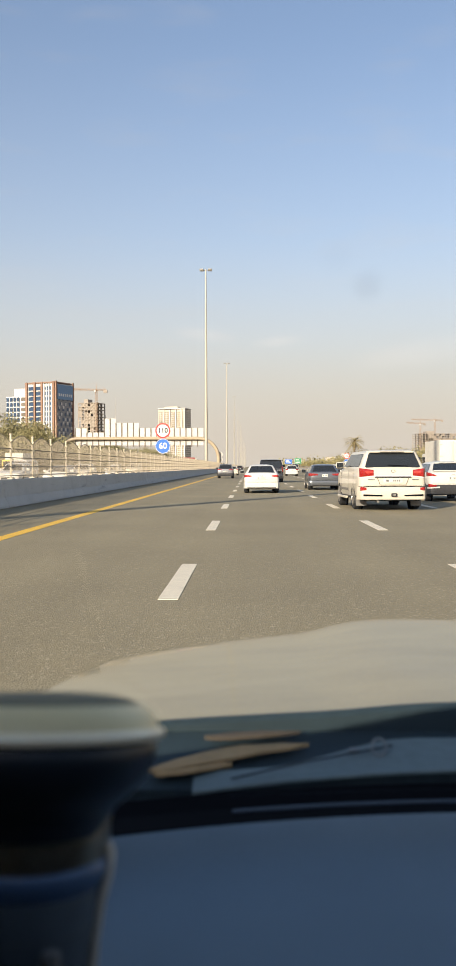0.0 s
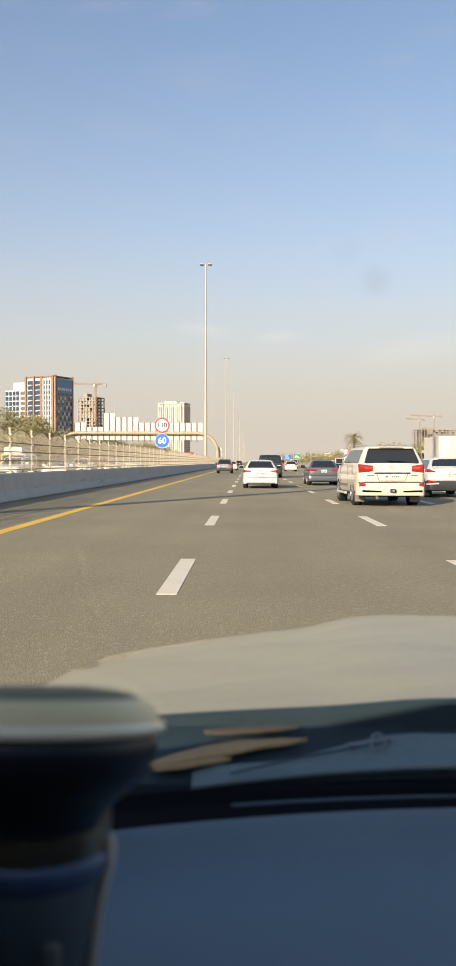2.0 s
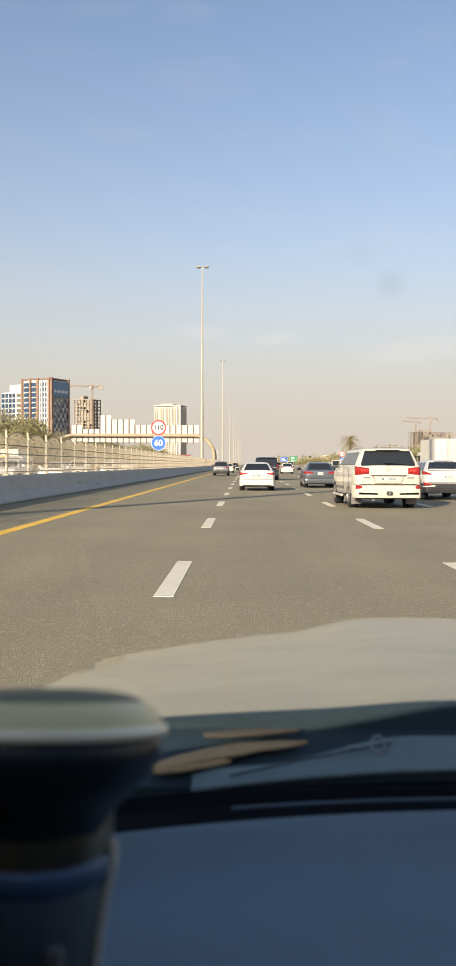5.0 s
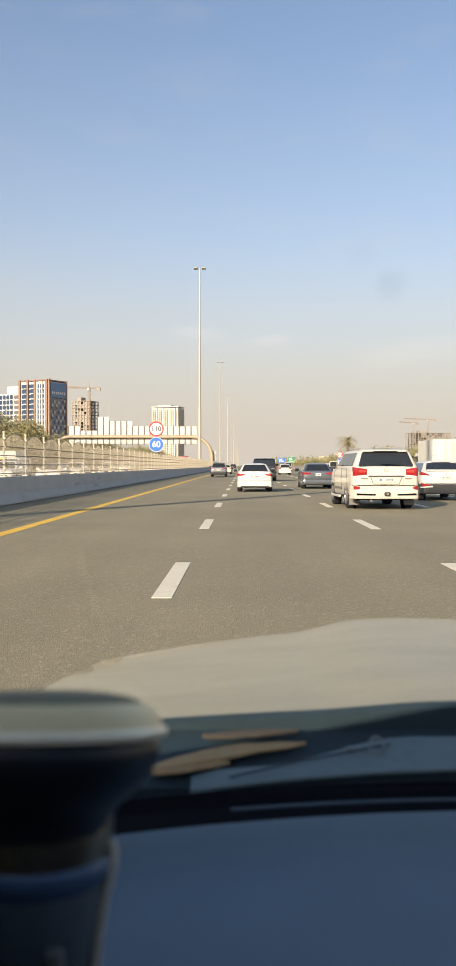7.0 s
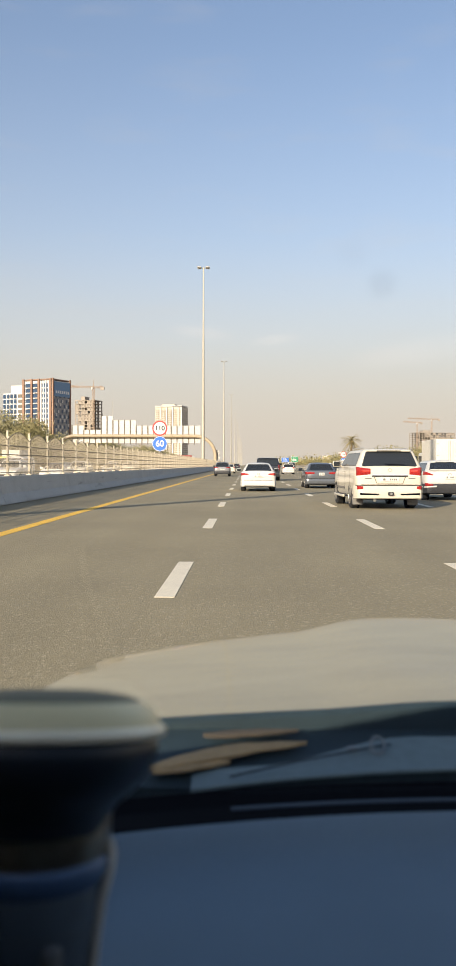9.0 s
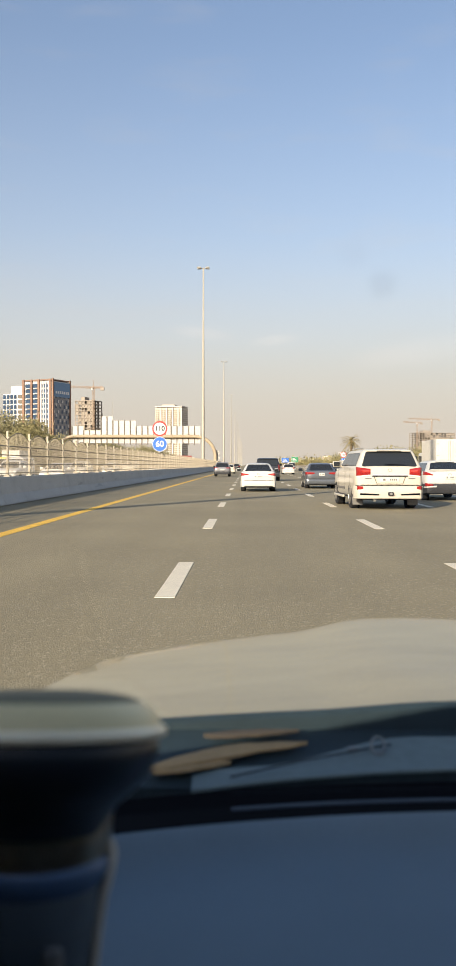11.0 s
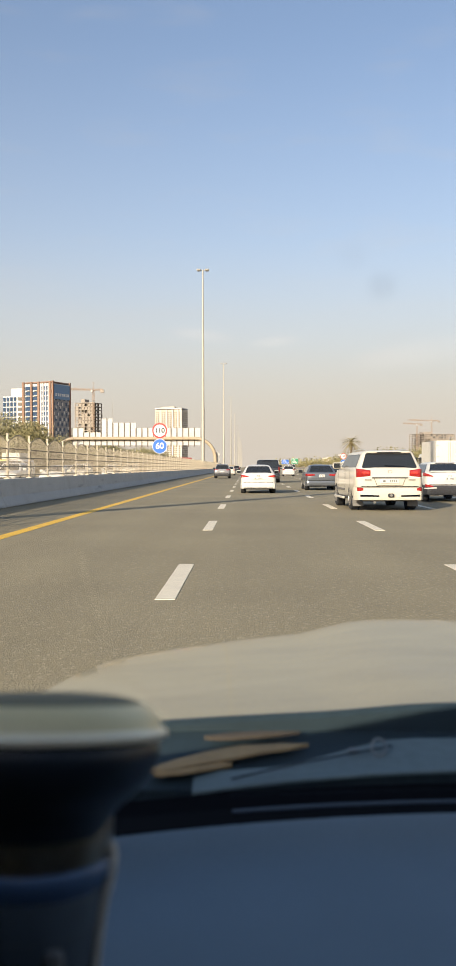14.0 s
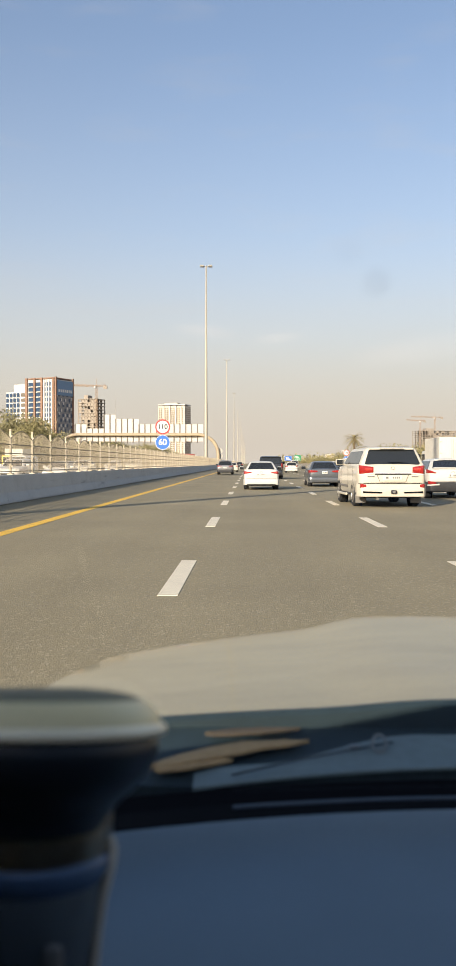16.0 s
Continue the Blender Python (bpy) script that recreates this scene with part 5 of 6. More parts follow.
# ---- buildings ----
def office_tower(m):
    """Clad office block: a terracotta-finned face, a dark glazed face with a blue band, a white gridded wing."""
    root = empty("office_tower", m, label="office tower with terracotta fins, white frames and blue glass", category="building")
    wa, wb, h, fl = 26.0, 21.0, 61.0, 3.7
    part("wall", boxed(-wa / 2, wb / 2, h / 2 - 1, wa, wb, h + 2), M_OFFWHITE, root, "off-white structural wall")
    n = int(h / fl)
    pane_a = mesh_of("pane", boxed(0, 0, 0, 5.2, 0.25, 2.9), M_BGLASS)
    pane_n = mesh_of("pane", boxed(0, 0, 0, 1.1, 0.25, 2.7), M_BGLASS)
    pane_b = mesh_of("pane", boxed(0, 0, 0, 0.25, 1.9, 2.5), M_BGLASS)
    slab = mesh_of("balcony", boxed(0, 0, 0, 3.6, 1.5, 0.55), M_OFFWHITE)
    for k in range(n):
        z = 2.2 + k * fl
        for x in (-21.4, -14.6):
            piece("pane", pane_a, root, Matrix.Translation((x, -0.08, z)))
            piece("balcony", slab, root, Matrix.Translation((x + 0.6, -0.7, z - 1.7)))
        for x in (-8.6, -6.4, -4.2):
            piece("pane", pane_n, root, Matrix.Translation((x, -0.08, z)))
        for j in range(8):
            if (j + k) % 2 == 0:
                piece("pane", pane_b, root, Matrix.Translation((0.1, 1.8 + j * 2.45, z)))
    panel_b = mesh_of("cladding_panel", boxed(0, 0, 0, 0.2, 1.5, 2.2), M_OFFWHITE)
    for k in range(n - 2):
        for j in range(8):
            if (j * 3 + k * 2) % 5 < 2:
                piece("cladding_panel", panel_b, root, Matrix.Translation((0.16, 2.2 + j * 2.4, 2.2 + k * fl + 1.2 * (j % 2))))
    part("glazed_face", boxed(0.02, wb / 2, h / 2, 0.1, wb - 1.2, h - 2), M_CURTAIN, root, "grey glazed curtain wall")
    for x, w in ((-25.4, 1.6), (-18.0, 1.3), (-11.4, 1.7), (-1.0, 1.3)):
        part("fin", boxed(x, -0.5, h / 2 + 0.6, w, 1.4, h + 1.6), M_TERRA, root, "terracotta vertical fin")
    for x in (-9.9, -7.5, -5.3, -2.9):
        part("mullion", boxed(x, -0.25, h / 2, 0.7, 0.8, h), M_SIGNWHITE, root, "white upright")
    for y in (0.5, wb - 0.6):
        part("fin", boxed(0.45, y, h / 2 + 0.8, 1.0, 1.2, h + 2), M_TERRA, root, "terracotta vertical fin")
    part("parapet", boxed(-wa / 2, wb / 2, h + 0.9, wa + 0.6, wb + 0.6, 0.8), M_TERRA, root)
    part("roof_sign", boxed(0.7, wb / 2, h - 6.0, 0.5, wb - 3, 10.5), M_SIGNBLUE2, root, "blue glazed sign band")
    bm = bmesh.new()
    for k in range(7):
        box(bm, 1.05, 3.6 + k * 2.3, h - 8.0, 0.2, 1.0 if k % 2 else 1.5, 2.0)
    part("sign_bars", bm, M_SIGNWHITE, root, "pale bars of lettering")
    wing = part("wing", boxed(-wa - 10, wb / 2 + 0.6, 26, 20, wb - 1.2, 54), M_SIGNWHITE, root, "white gridded wing")
    pane_w = mesh_of("pane", boxed(0, 0, 0, 2.2, 0.2, 2.9), M_BGLASS)
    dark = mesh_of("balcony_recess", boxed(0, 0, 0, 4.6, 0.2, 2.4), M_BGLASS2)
    for k in range(14):
        for j in range(4):
            piece("pane", pane_w, wing, Matrix.Translation((-wa - 18.2 + j * 3.3, 0.55, 2.0 + k * 3.75)))
        piece("balcony_recess", dark, wing, Matrix.Translation((-wa - 3.2, 0.55, 2.0 + k * 3.75)))
    part("roof_screen", boxed(-wa - 7, wb / 2, 56, 14, wb - 6, 5.5), M_OFFWHITE, root)
    return root


M_SIGNBLUE2 = material("sign_slate_blue", (0.12, 0.22, 0.36), 0.4, vary=0.06)


def residential_tower(m):
    root = empty("apartment_tower", m, label="tall beige apartment tower with vertical window strips", category="building")
    w, d, h = 50.0, 34.0, 103.0
    part("wall", boxed(0, d / 2, h / 2 - 1, w, d, h + 2), M_BEIGE, root, "beige rendered wall")
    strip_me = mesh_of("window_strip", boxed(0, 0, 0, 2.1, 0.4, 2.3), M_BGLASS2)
    for k in range(26):
        for x in (-22.5, -18.5, -11, -7, 0.5, 4.5, 12, 15.5, 21.5):
            piece("window", strip_me, root, Matrix.Translation((x, -0.1, 4 + k * 3.75)))
    slab = mesh_of("balcony", boxed(0, 0, 0, 5.6, 2.4, 0.9), M_OFFWHITE)
    for k in range(26):
        for x in (-20.5, -9, 2.5):
            piece("balcony", slab, root, Matrix.Translation((x, -1.2, 2.6 + k * 3.75)))
    for x in (-15, -3.2, 8.2, 18.5, 24.2):
        part("pier", boxed(x, -0.9, h / 2, 2.2, 2.4, h), M_OFFWHITE, root, "off-white pier")
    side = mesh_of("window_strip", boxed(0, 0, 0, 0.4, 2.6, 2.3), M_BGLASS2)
    for k in range(26):
        for y in (5, 11, 17, 23, 29):
            piece("window", side, root, Matrix.Translation((w / 2 + 0.1, y, 4 + k * 3.75)))
    part("parapet", boxed(0, d / 2, h + 2.0, w + 1, d + 1, 1.6), M_OFFWHITE, root)
    part("plant_room", boxed(-4, d / 2, h + 3.5, 24, 16, 5), M_BEIGE, root)


def frame_building(m, w, d, floors, step, bays, label, infill):
    root = empty("concrete_frame", m, label=label, category="building")
    rnd = random.Random(int(w))
    slab = mesh_of("floor_slab", boxed(0, d / 2, 0, w, d, 0.7), M_RAW)
    h = floors * step
    for k in range(floors + 1):
        piece("floor_slab", slab, root, Matrix.Translation((0, 0, k * step)))
    col = mesh_of("column", boxed(0, 0, h / 2, 0.9, 0.9, h), M_RAW)
    for j in range(bays + 1):
        for y in (0.6, d / 2, d - 0.6):
            piece("column", col, root, Matrix.Translation((-w / 2 + 0.5 + j * (w - 1) / bays, y, 0)))
    part("lift_core", boxed(-w * 0.18, d / 2, h / 2 + 2, w * 0.2, d * 0.5, h + 5), M_RAW, root, "raw concrete core")
    wall = mesh_of("infill_wall", boxed(0, 0, 0, (w - 1) / bays - 1.2, 0.4, step - 1.0), M_RAW)
    for k in range(floors):
        for j in range(bays):
            if rnd.random() < infill:
                piece("infill_wall", wall, root, Matrix.Translation((-w / 2 + 0.5 + (j + 0.5) * (w - 1) / bays, 1.3, (k + 0.5) * step)))
    return root


def tower_crane(m, h, jib, label="orange-brown lattice tower crane at a building site"):
    root = empty("tower_crane", m, label=label, category="crane")

    def lattice(bm, p, q, wdt, n):
        p, q = Vector(p), Vector(q)
        d = (q - p).normalized()
        s1 = d.orthogonal().normalized() * wdt / 2
        s2 = d.cross(s1)
        corners = (s1 + s2, s1 - s2, -s1 - s2, -s1 + s2)
        for c in corners:
            rod(bm, p + c, q + c, 0.16, seg=4)
        for i in range(n):
            a, b = p.lerp(q, i / n), p.lerp(q, (i + 1) / n)
            for k in range(4):
                rod(bm, a + corners[k], b + corners[(k + 1) % 4], 0.1, seg=3)
        return bm

    part("mast", lattice(bmesh.new(), (0, 0, -1), (0, 0, h), 1.9, 18), M_CRANE, root, "lattice mast")
    part("jib", lattice(bmesh.new(), (0, 0, h), (-jib, 0, h + 1.5), 1.4, 16), M_CRANE, root, "lattice jib")
    part("counter_jib", lattice(bmesh.new(), (0, 0, h), (jib * 0.32, 0, h), 1.4, 6), M_CRANE, root)
    part("counterweight", boxed(jib * 0.3, 0, h - 1.6, 4, 2, 3.2), M_RAW, root, "concrete counterweight")
    part("cab", boxed(-1.2, -1.2, h - 1.4, 2, 2, 2.4, bevel=0.2), M_OFFWHITE, root)
    bm = bmesh.new()
    rod(bm, (0, 0, h), (0, 0, h + 8), 0.4, 0.15, seg=5)
    rod(bm, (0, 0, h + 8), (-jib * 0.7, 0, h + 2), 0.08, seg=3)
    rod(bm, (0, 0, h + 8), (jib * 0.3, 0, h + 0.6), 0.08, seg=3)
    part("tie", bm, M_CRANE, root)


def minaret(m):
    root = empty("minaret", m, label="slender sandstone minaret with a balcony", category="tower")
    part("shaft", lathe(bmesh.new(), [(3.0, -2), (3.0, 22), (2.6, 22.1), (2.4, 40)], 8), M_STONE, root, "octagonal shaft")
    part("balcony", lathe(bmesh.new(), [(2.5, 38), (3.8, 40.5), (3.8, 42), (2.0, 42)], 12), M_STONE, root)
    part("lantern", lathe(bmesh.new(), [(1.7, 42), (1.7, 49), (2.1, 49.3), (2.1, 50)], 8), M_STONE, root)
    part("dome", lathe(bmesh.new(), [(1.7, 50), (2.0, 52), (1.2, 54.5), (0.25, 56), (0.12, 60)], 12), M_STONE, root, "pointed stone cap", True)


def low_building(m, w, d, h, mat, label):
    root = empty("building", m, label=label, category="building")
    part("wall", boxed(0, d / 2, h / 2 - 1, w, d, h + 2), mat, root)
    part("parapet", boxed(0, d / 2, h + 0.3, w + 0.6, d + 0.6, 0.7), M_OFFWHITE, root)
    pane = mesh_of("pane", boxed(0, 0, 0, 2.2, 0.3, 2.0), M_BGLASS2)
    for k in range(max(1, int(h / 4))):
        for j in range(int(w / 5)):
            piece("window", pane, root, Matrix.Translation((-w / 2 + 3 + j * 5, -0.05, 2.2 + 4 * k)))


# towers and cranes along the skyline
office_tower(pose(-139.0, 600, 0.4, 0, 0, -25))
residential_tower(pose(-139.0, 1500, 0.4, 0, 0, -14))
frame_building(pose(-176.0, 910, 0.4, 0, 0, -18), 23, 20, 19, 3.7, 6, "raw concrete tower under construction", 0.75)
tower_crane(pose(-165.0, 905, 0.4, 0, 0, -8), 84, 34)
frame_building(pose(335.0, 1500, 0.4, 0, 0, 14), 74, 30, 15, 3.9, 14, "long raw concrete building under construction", 0.45)
tower_crane(pose(300.0, 1490, 0.4, 0, 0, 10), 76, 26)
tower_crane(pose(334.0, 1530, 0.4, 0, 0, 6), 84, 44)
minaret(pose(-163.0, 950, 0.4))
tower_crane(pose(-190.0, 1520, 0.4, 0, 0, 170), 44, 34)
bm = rod(bmesh.new(), (0, 0, -0.5), (0, 0, 40), 0.35, 0.1, seg=8)
rod(bm, (0, 0, 40), (0, 0, 46), 0.05, 0.03, seg=5)
thing("antenna_mast", bm, M_LAMP, pose(-83.0, 520, 0.4), label="thin grey antenna mast above the trees", category="mast")
low_building(pose(-72, 900, 0.4), 30, 20, 9, M_BEIGE, "low beige roadside building")
low_building(pose(220.0, 2300, 0), 26, 20, 26, M_BEIGE, "distant beige block above the trees")
low_building(pose(262.0, 2320, 0), 18, 20, 36, M_OFFWHITE, "distant pale block above the trees")
low_building(pose(300.0, 2350, 0), 40, 20, 20, M_BEIGE, "distant long beige block above the trees")
low_building(pose(172.0, 2250, 0), 30, 20, 16, M_OFFWHITE, "distant low pale block above the trees")


# ---- the car that carries the camera ----
CAR_X = 0.38            # its middle lies to the right of the eye


def smooth(t):
    t = min(1.0, max(0.0, t))
    return t * t * (3 - 2 * t)


def bonnet_point(i, s):
    """The pressed bonnet, i from wing to wing, s from glass to nose: crowned, falling to the nose, with a raised middle."""
    x = CAR_X + (0.766 - 0.178 * s ** 2.2) * i
    u = abs(x - CAR_X) / 0.766
    z = 0.946 - 0.043 * abs(i) ** 1.5 - 0.052 * s ** 18 - 0.0198 * s + 0.0216 * smooth((0.372 - u) / 0.236) * (0.3 + 0.7 * s)
    z += 0.0015 * smooth((0.9 - 0.45 * s - u) / 0.4) - 0.0003
    return (x, 1.236 + 0.832 * s - 0.12 * abs(i) ** 2.5 * s, z)


M_WASHER = material("faded_grey_plastic", (0.165, 0.195, 0.21), 0.8)


def own_car():
    root = empty("own_car", label="champagne-coloured car whose dashboard and bonnet are seen from inside", category="car")
    nx, ny = 150, 110
    bm = bmesh.new()
    grid = [[bm.verts.new(bonnet_point(2 * i / nx - 1, 1 - (1 - j / ny) ** 1.8)) for i in range(nx + 1)] for j in range(ny + 1)]
    for a, b in zip(grid, grid[1:]):
        for i in range(nx):
            bm.faces.new((a[i], a[i + 1], b[i + 1], b[i]))
    ext = bmesh.ops.extrude_face_region(bm, geom=bm.faces[:])
    for v in ext["geom"]:
        if isinstance(v, bmesh.types.BMVert):
            v.co.z -= 0.1
    part("bonnet", bm, M_BONNET, root, "champagne painted bonnet with a raised middle", True)
    bm = bmesh.new()
    rows = []
    for k in range(41):
        x, y, z = bonnet_point(-0.99 + 1.98 * k / 40, 0.0)
        rows.append([(x, y - 0.018, z - 0.05), (x, y - 0.022, z - 0.001), (x, y - 0.014, z + 0.0045), (x, y - 0.004, z + 0.0035), (x, y - 0.0005, z - 0.002), (x, y - 0.0005, z - 0.05)])
    part("rubber_seal", loft(bm, rows), M_COWL, root, "black rubber seal behind the bonnet", True)
    # body below, out of the eye's view
    st = [(-2.66, 0.84, 0.34, 0.78), (-2.6, 0.93, 0.28, 0.84), (-2.45, 0.98, 0.25, 0.85), (-2.0, 1.0, 0.24, 0.84), (0.3, 1.0, 0.24, 0.8), (0.95, 1.0, 0.24, 0.8), (1.06, 1.0, 0.24, 0.82), (1.3, 0.99, 0.24, 0.82),
          (1.8, 0.95, 0.26, 0.8), (2.02, 0.86, 0.3, 0.76), (2.14, 0.72, 0.36, 0.68)]
    bm = loft(bmesh.new(), dense([[(x + CAR_X, yy, z) for x, yy, z in section(y, 0.89 * k, lo, hi, (lo + hi) / 2)] for y, k, lo, hi in st]))
    body = part("body", bm, M_BONNET, root, "champagne body", True)
    carve(body, [rod(bmesh.new(), (CAR_X + sx * 0.62, y, 0.31), (CAR_X + sx * 1.1, y, 0.31), 0.37, seg=24) for y in (-1.9, 1.35) for sx in (-1, 1)])
    for sx in (-1, 1):
        part("door", boxed(CAR_X + sx * 0.83, -0.75, 0.87, 0.08, 3.2, 0.1, bevel=0.03), M_BONNET, root, "champagne window ledge of the doors")
        part("headlight", boxed(CAR_X + sx * 0.6, 2.0, 0.66, 0.34, 0.2, 0.14, bevel=0.04, rot=(0, 0, -sx * 22)), M_CLEAR, root, "clear headlight")
        part("tail_light", boxed(CAR_X + sx * 0.7, -2.6, 0.76, 0.32, 0.16, 0.14, bevel=0.04), M_RED, root, "red tail light")
    part("boot_lid", boxed(CAR_X, -2.45, 0.88, 1.5, 0.34, 0.12, bevel=0.05), M_BONNET, root)
    part("cabin_floor", boxed(CAR_X, -0.8, 0.855, 1.5, 2.7, 0.02), M_BLACK, root)
    part("roof", boxed(CAR_X, -1.1, 1.56, 1.25, 1.9, 0.05, bevel=0.02), M_BONNET, root)
    part("headliner", boxed(CAR_X, -1.1, 1.515, 1.2, 1.85, 0.03, bevel=0.01), M_LINER, root, "pale cloth headliner")
    for sx in (-1, 1):
        for p, q in (((0.8, 0.93, 0.9), (0.6, -0.22, 1.54)), ((0.8, -0.95, 0.9), (0.6, -0.95, 1.54)), ((0.8, -2.5, 0.95), (0.6, -2.0, 1.54))):
            part("pillar", rod(bmesh.new(), (CAR_X + sx * p[0], p[1], p[2]), (CAR_X + sx * q[0], q[1], q[2]), 0.05, seg=8), M_BONNET, root)
    for sx in (-1, 1):
        part("seat", boxed(CAR_X + sx * 0.38, -0.75, 0.85, 0.5, 0.22, 0.75, bevel=0.08, rot=(-14, 0, 0)), M_DASH, root, "dark seat back")
    tyre, rim = wheel_meshes(0.31, 0.2)
    for y in (-1.9, 1.35):
        for sx in (-1, 1):
            wh = empty("wheel", pose(CAR_X + sx * 0.83, y, 0.31, 0, 90 if sx > 0 else -90, 0))
            wh.parent = root
            piece("tyre", tyre, wh, pose(0, 0, 0, 180, 0, 0))
            piece("rim", rim, wh, pose(0, 0, 0, 180, 0, 0))
    # windscreen from the cowl to the roof's front edge
    bm = bmesh.new()
    rows = []
    for j in range(9):
        s = j / 8
        hw = 0.74 - 0.14 * s
        rows.append([bm.verts.new((CAR_X + hw * (2 * i / 12 - 1), 1.04 - 1.17 * s - 0.12 * (2 * i / 12 - 1) ** 2, 0.9 + 0.64 * s)) for i in range(13)])
    for a, b in zip(rows, rows[1:]):
        for i in range(12):
            bm.faces.new((a[i], a[i + 1], b[i + 1], b[i]))
    ws = part("windscreen", bm, M_SCREEN, root, "clear windscreen glass", True)
    ws.visible_shadow = False
    for x, y, z, d in ((0.0350, 0.2225, 1.3470, 0.0018), (0.0358, 0.2222, 1.3482, 0.0012), (0.0272, 0.2195, 1.3545, 0.0013)):
        part("dirt_speck", boxed(x, y, z, d, d, d * 0.6, bevel=d * 0.25), M_COWL, ws, "tiny dirt speck on the glass")
    # scuttle between bonnet and glass
    def cowl_z(y):
        return 0.878 + (y - 1.06) * 0.25

    def bow(x):
        """How far the foot of the glass bends forward towards the car's middle."""
        return 0.26 * (0.1444 - (x - CAR_X) ** 2)

    def sheet(rows, thick):
        bm = loft(bmesh.new(), rows, closed=False, caps=False)
        for v in bmesh.ops.extrude_face_region(bm, geom=bm.faces[:])["geom"]:
            if isinstance(v, bmesh.types.BMVert):
                v.co.z -= thick
        return bm

    x0, x1 = CAR_X - 0.76, CAR_X + 0.76
    rows = []
    for y0, past in ((1.218, 0.0), (1.19, 0.0), (1.15, 0.0), (1.11, 1.092), (1.078, 1.084)):
        row = []
        for k in range(25):
            x = x0 + (x1 - x0) * k / 24
            y = max(y0, past + bow(x))
            row.append((x, y, min(cowl_z(y), bonnet_point((2 * k / 24 - 1) * 0.99, 0.0)[2] - 0.008)))
        rows.append(row)
    part("cowl", sheet(rows, 0.02), M_COWL, root, "dark plastic cowl below the glass")
    # blue-grey sheet added in place of a reflection low in the windscreen
    rows = []
    for k in range(25):
        x = -0.07 + 0.82 * k / 24
        far = 1.095 + 0.02 * smooth((x + 0.07) / 0.05) + 0.075 * smooth((x - 0.0) / 0.24)
        near = 1.08 + bow(x)
        rows.append([(x, near + (far - near) * q, cowl_z(near + (far - near) * q) + 0.006) for q in (0.0, 0.33, 0.66, 1.0)])
    part("reflection_sheet", sheet(rows, 0.004), M_COWLSHEEN, root, "blue-grey sheet standing in for a windscreen reflection")
    bm = lathe(bmesh.new(), [(0.0078, 0.0), (0.0108, 0.0), (0.0108, 0.004), (0.0078, 0.004), (0.0078, 0.0)], 24, caps=False)
    bmesh.ops.transform(bm, matrix=pose(0.18, 1.15, cowl_z(1.15) + 0.0155, 68) @ Matrix.Diagonal((1, 1.25, 1, 1)), verts=bm.verts[:])
    part("washer_ring", bm, M_WASHER, root, "grey ring of a washer nozzle")
    part("washer_nozzle", boxed(0.146, 1.152, cowl_z(1.152) + 0.0105, 0.014, 0.008, 0.005, bevel=0.002), M_WASHER, root)
    part("wiper_arm", tube(bmesh.new(), [(-0.02, 1.07, cowl_z(1.07) + 0.02), (0.07, 1.115, cowl_z(1.115) + 0.014), (0.2, 1.16, cowl_z(1.16) + 0.012)], 0.0014, 6), M_BLACK, root, "thin black wiper arm")
    # dashboard
    prof = [(0.997, 0.872), (0.993, 0.8762), (0.988, 0.8735), (0.978, 0.863), (0.964, 0.851), (0.943, 0.8425), (0.91, 0.838), (0.87, 0.8355), (0.7, 0.834), (0.52, 0.834), (0.44, 0.82), (0.4, 0.78), (0.38, 0.6), (0.98, 0.55)]

    across = [CAR_X - 0.74 + 1.48 * k / 28 for k in range(29)]
    bm = loft(bmesh.new(), [[(x, y + bow(x) * max(0.0, (y - 0.5) / 0.45), z) for y, z in prof] for x in across])
    part("dashboard", bm, M_DASH, root, "dark blue-grey grained dashboard top", True)
    rim = [(0.998, 0.835), (0.998, 0.868), (1.004, 0.873), (1.046, 0.8745), (1.07, 0.8845), (1.076, 0.883), (1.08, 0.835)]
    part("defroster_trim", loft(bmesh.new(), [[(x, y + bow(x), z) for y, z in rim] for x in across]), M_TRIM, root, "black trim at the foot of the glass")
    slot = [(1.03, 0.872), (1.03, 0.876), (1.038, 0.876), (1.038, 0.872)]
    part("demister_vent", loft(bmesh.new(), [[(x, y + bow(x), z) for y, z in slot] for x in [-0.018] + [x for x in across if 0.0 < x < 0.9]]), M_VENT, root, "long grey demister slot edge")
    # unseen opaque panes, added to close the cabin and block the sun
    for sx in (-1, 1):
        for yb0, yb1, yt0, yt1 in ((-0.9, 0.83, -0.9, -0.22), (-2.45, -1.0, -1.98, -1.0)):
            part("side_window", patch(bmesh.new(), (CAR_X + sx * 0.8, yb0, 0.9), (CAR_X + sx * 0.8, yb1, 0.9), (CAR_X + sx * 0.61, yt1, 1.54), (CAR_X + sx * 0.61, yt0, 1.54), 0, 1, 0, 1, 0.002, 0.005),
                 M_GLASS, root, "unseen opaque side window that keeps the sun out")
    part("rear_window", patch(bmesh.new(), (CAR_X - 0.78, -2.52, 0.95), (CAR_X + 0.78, -2.52, 0.95), (CAR_X + 0.6, -2.03, 1.54), (CAR_X - 0.6, -2.03, 1.54), 0, 1, 0, 1, 0.002, 0.005), M_GLASS, root, "dark tinted rear window")
    return root


own_car()


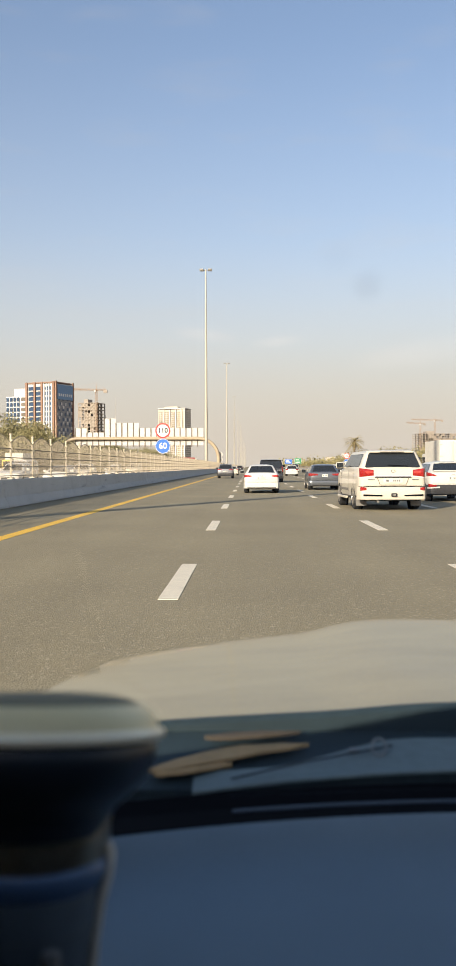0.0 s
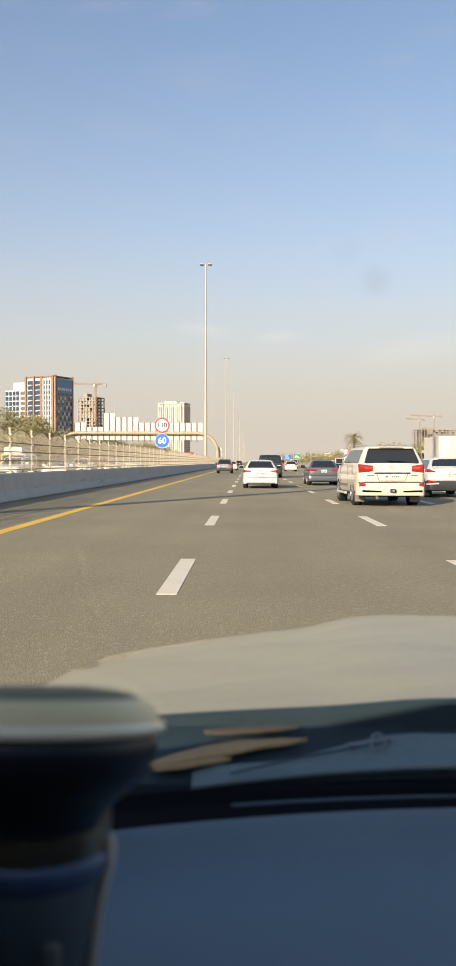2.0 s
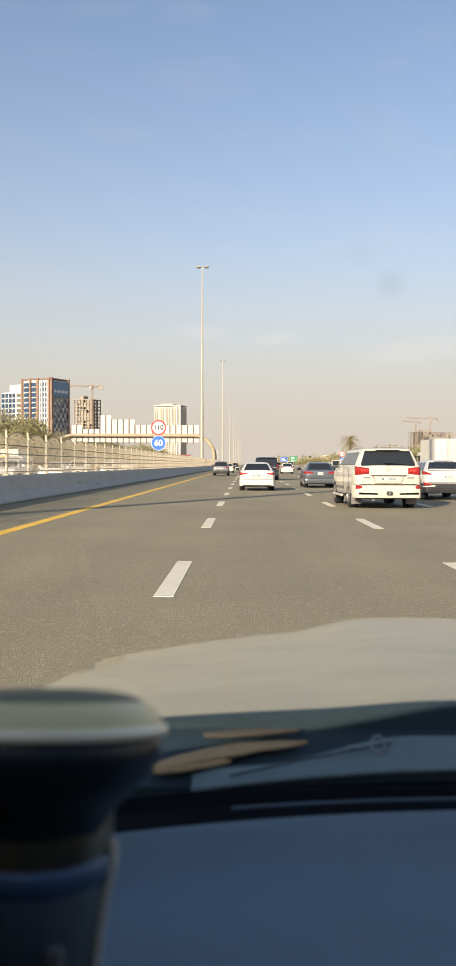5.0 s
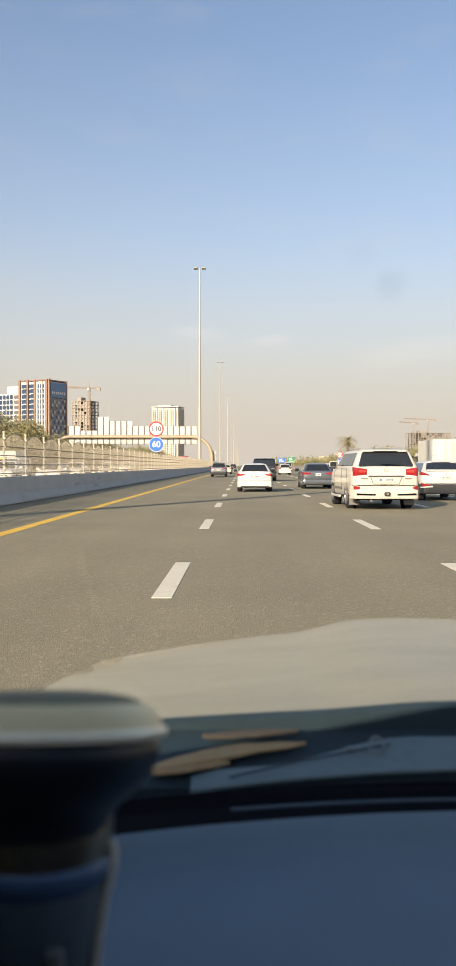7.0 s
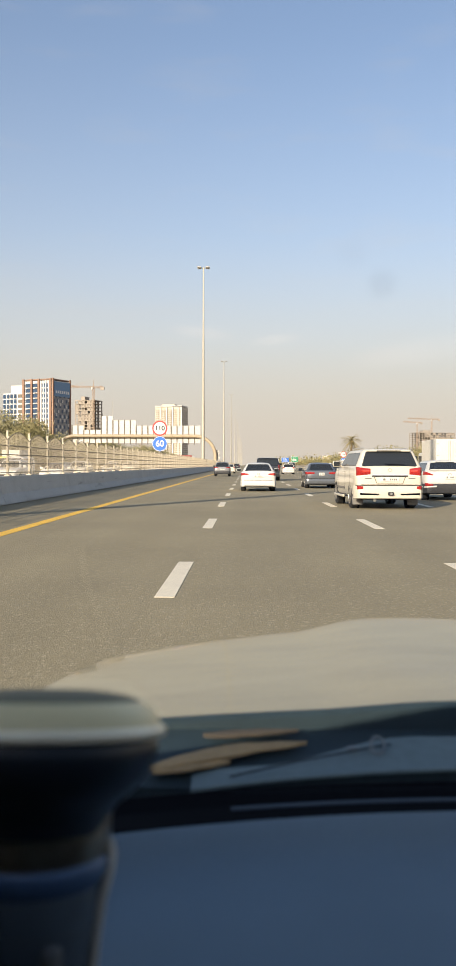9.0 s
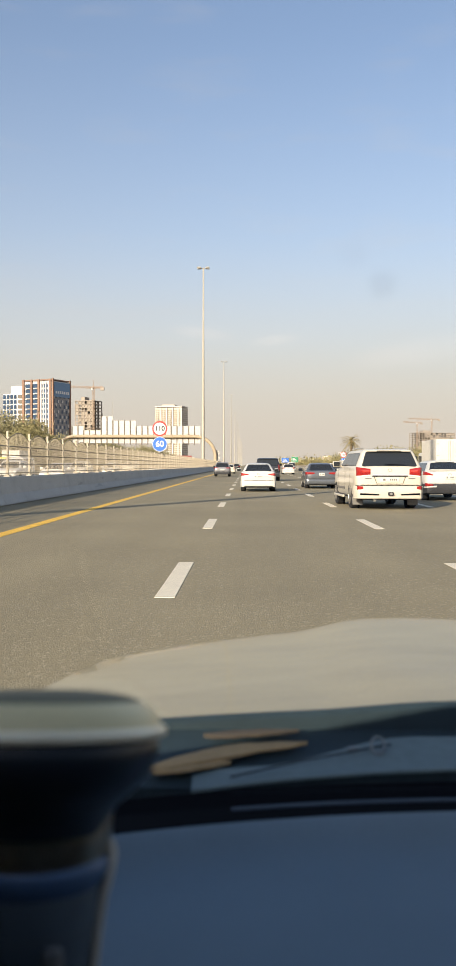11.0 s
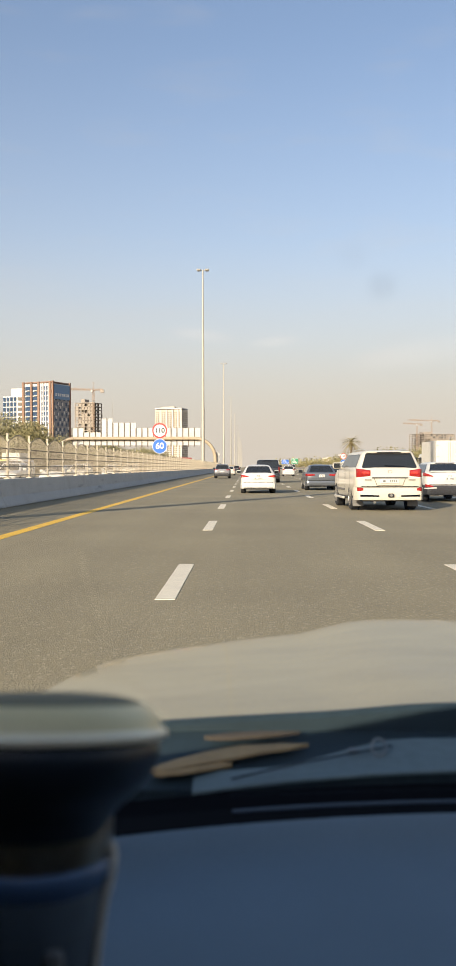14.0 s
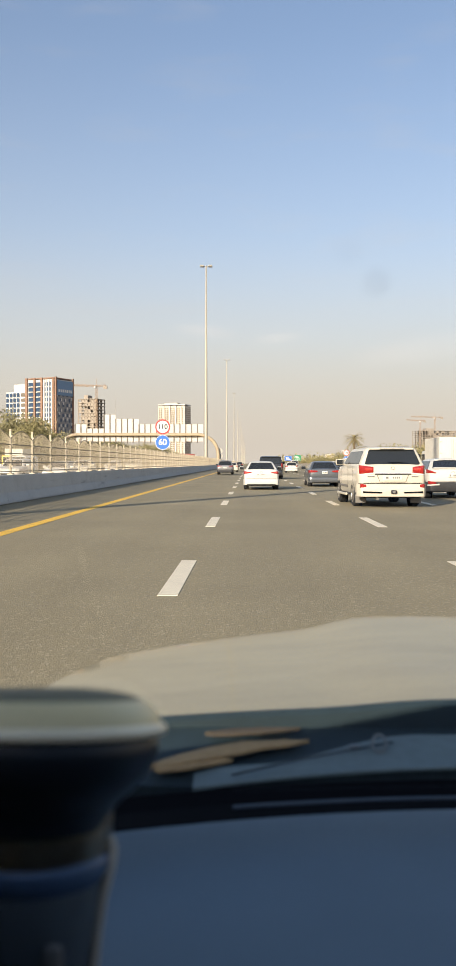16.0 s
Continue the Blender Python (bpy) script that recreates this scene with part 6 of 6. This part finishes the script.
def cowl_streak(x0, y0, x1, y1, wide, seed, mat=M_STREAK, label="tan blade on the cowl standing in for a sunlit streak"):
    """A thin curled blade on the cowl, added in place of a sunlit streak."""
    rnd = random.Random(seed)
    bm = bmesh.new()
    rows = []
    for k in range(13):
        q = k / 12
        w = wide * (math.sin(math.pi * q ** 0.8) ** 0.7) * rnd.uniform(0.85, 1.1) + 0.0006
        x, y = x0 + (x1 - x0) * q, y0 + (y1 - y0) * (q + 0.18 * math.sin(math.pi * q))
        z = 0.878 + (y - 1.06) * 0.25 + 0.012
        rows.append([(x, y - w / 2, z), (x, y, z + 0.002), (x, y + w / 2, z)])
    loft(bm, rows, closed=False, caps=False)
    for v in bmesh.ops.extrude_face_region(bm, geom=bm.faces[:])["geom"]:
        if isinstance(v, bmesh.types.BMVert):
            v.co.z -= 0.0035
    thing("cowl_streak", bm, mat, label=label, category="leaf")


cowl_streak(-0.13, 1.1, 0.085, 1.162, 0.046, 1)
cowl_streak(-0.122, 1.093, -0.02, 1.116, 0.03, 2)
cowl_streak(-0.06, 1.178, 0.075, 1.192, 0.026, 3, M_STREAKDULL, "dull brown blade on the cowl standing in for a dim streak of light")


def dash_device(m):
    """A round silver-capped gadget whose head leans forward on an upright navy foot."""
    root = empty("dashboard_gadget", m, label="round silver-capped navy gadget standing on the dashboard", category="gadget")
    part("cap", lathe(bmesh.new(), [(0.07, 0.0285), (0.0775, 0.0245), (0.0845, 0.0185), (0.0885, 0.0115), (0.0893, 0.0085), (0.088, 0.006)], 64), M_PUCK, root, "brushed silver rim", True)
    part("rim_ring", lathe(bmesh.new(), [(0.086, 0.0125), (0.0905, 0.0105), (0.0925, 0.0078), (0.0922, 0.0045), (0.087, 0.0025)], 64), M_RIMRING, root, "ring under the cap, paled for its highlight", True)
    part("cap_top", lathe(bmesh.new(), [(0.004, 0.0355), (0.03, 0.035), (0.05, 0.0335), (0.064, 0.031), (0.0725, 0.0275), (0.07, 0.0265)], 64), M_CAPTOP, root, "domed top, darkened grey-green for its dim upper edge", True)
    part("body", lathe(bmesh.new(), [(0.085, 0.002), (0.0875, -0.003), (0.0865, -0.01), (0.081, -0.023), (0.0705, -0.034), (0.0595, -0.043), (0.0535, -0.051), (0.051, -0.06)], 56), M_NAVY, root, "navy plastic body", True)
    up = pose(0, 0, 0, 7)
    part("sleeve", lathe(bmesh.new(), [(0.0515, -0.044), (0.0545, -0.049), (0.054, -0.066), (0.0535, -0.078)], 56), M_SLEEVE, root, "grey-green metal sleeve", True, up)
    part("edge_ring", lathe(bmesh.new(), [(0.0525, -0.074), (0.0555, -0.0765), (0.0565, -0.08), (0.0555, -0.0865), (0.051, -0.094)], 48), M_BLUERING, root, "glossy blue ring", True, up)
    part("foot", lathe(bmesh.new(), [(0.0505, -0.09), (0.0515, -0.096), (0.0485, -0.118), (0.0445, -0.142), (0.04, -0.17), (0.04, -0.275)], 48), M_FOOT, root, "tapered navy foot", True, up)
    part("foot_band", lathe(bmesh.new(), [(0.0475, -0.118), (0.0488, -0.1187), (0.0485, -0.1202), (0.0465, -0.121)], 48), M_BAND, root, "thin grey band round the foot", True, up)
    # pale bar added in place of the highlight down the foot's right edge
    pts = [(0.054, -0.004, -0.068), (0.0565, -0.008, -0.074), (0.0555, -0.011, -0.086), (0.051, -0.012, -0.104), (0.0475, -0.011, -0.128), (0.0435, -0.01, -0.17)]
    part("edge_highlight_bar", tube(bmesh.new(), pts, 0.0034, 8), M_EDGE, root, "pale upright bar standing in for an edge highlight", True, up)
    part("clip", boxed(0.024, -0.045, -0.146, 0.013, 0.01, 0.046, bevel=0.004), M_FLAP, root, "pale clip", False, up)
    return root


dash_device(pose(-0.15, 0.6, 1.1015, -14))
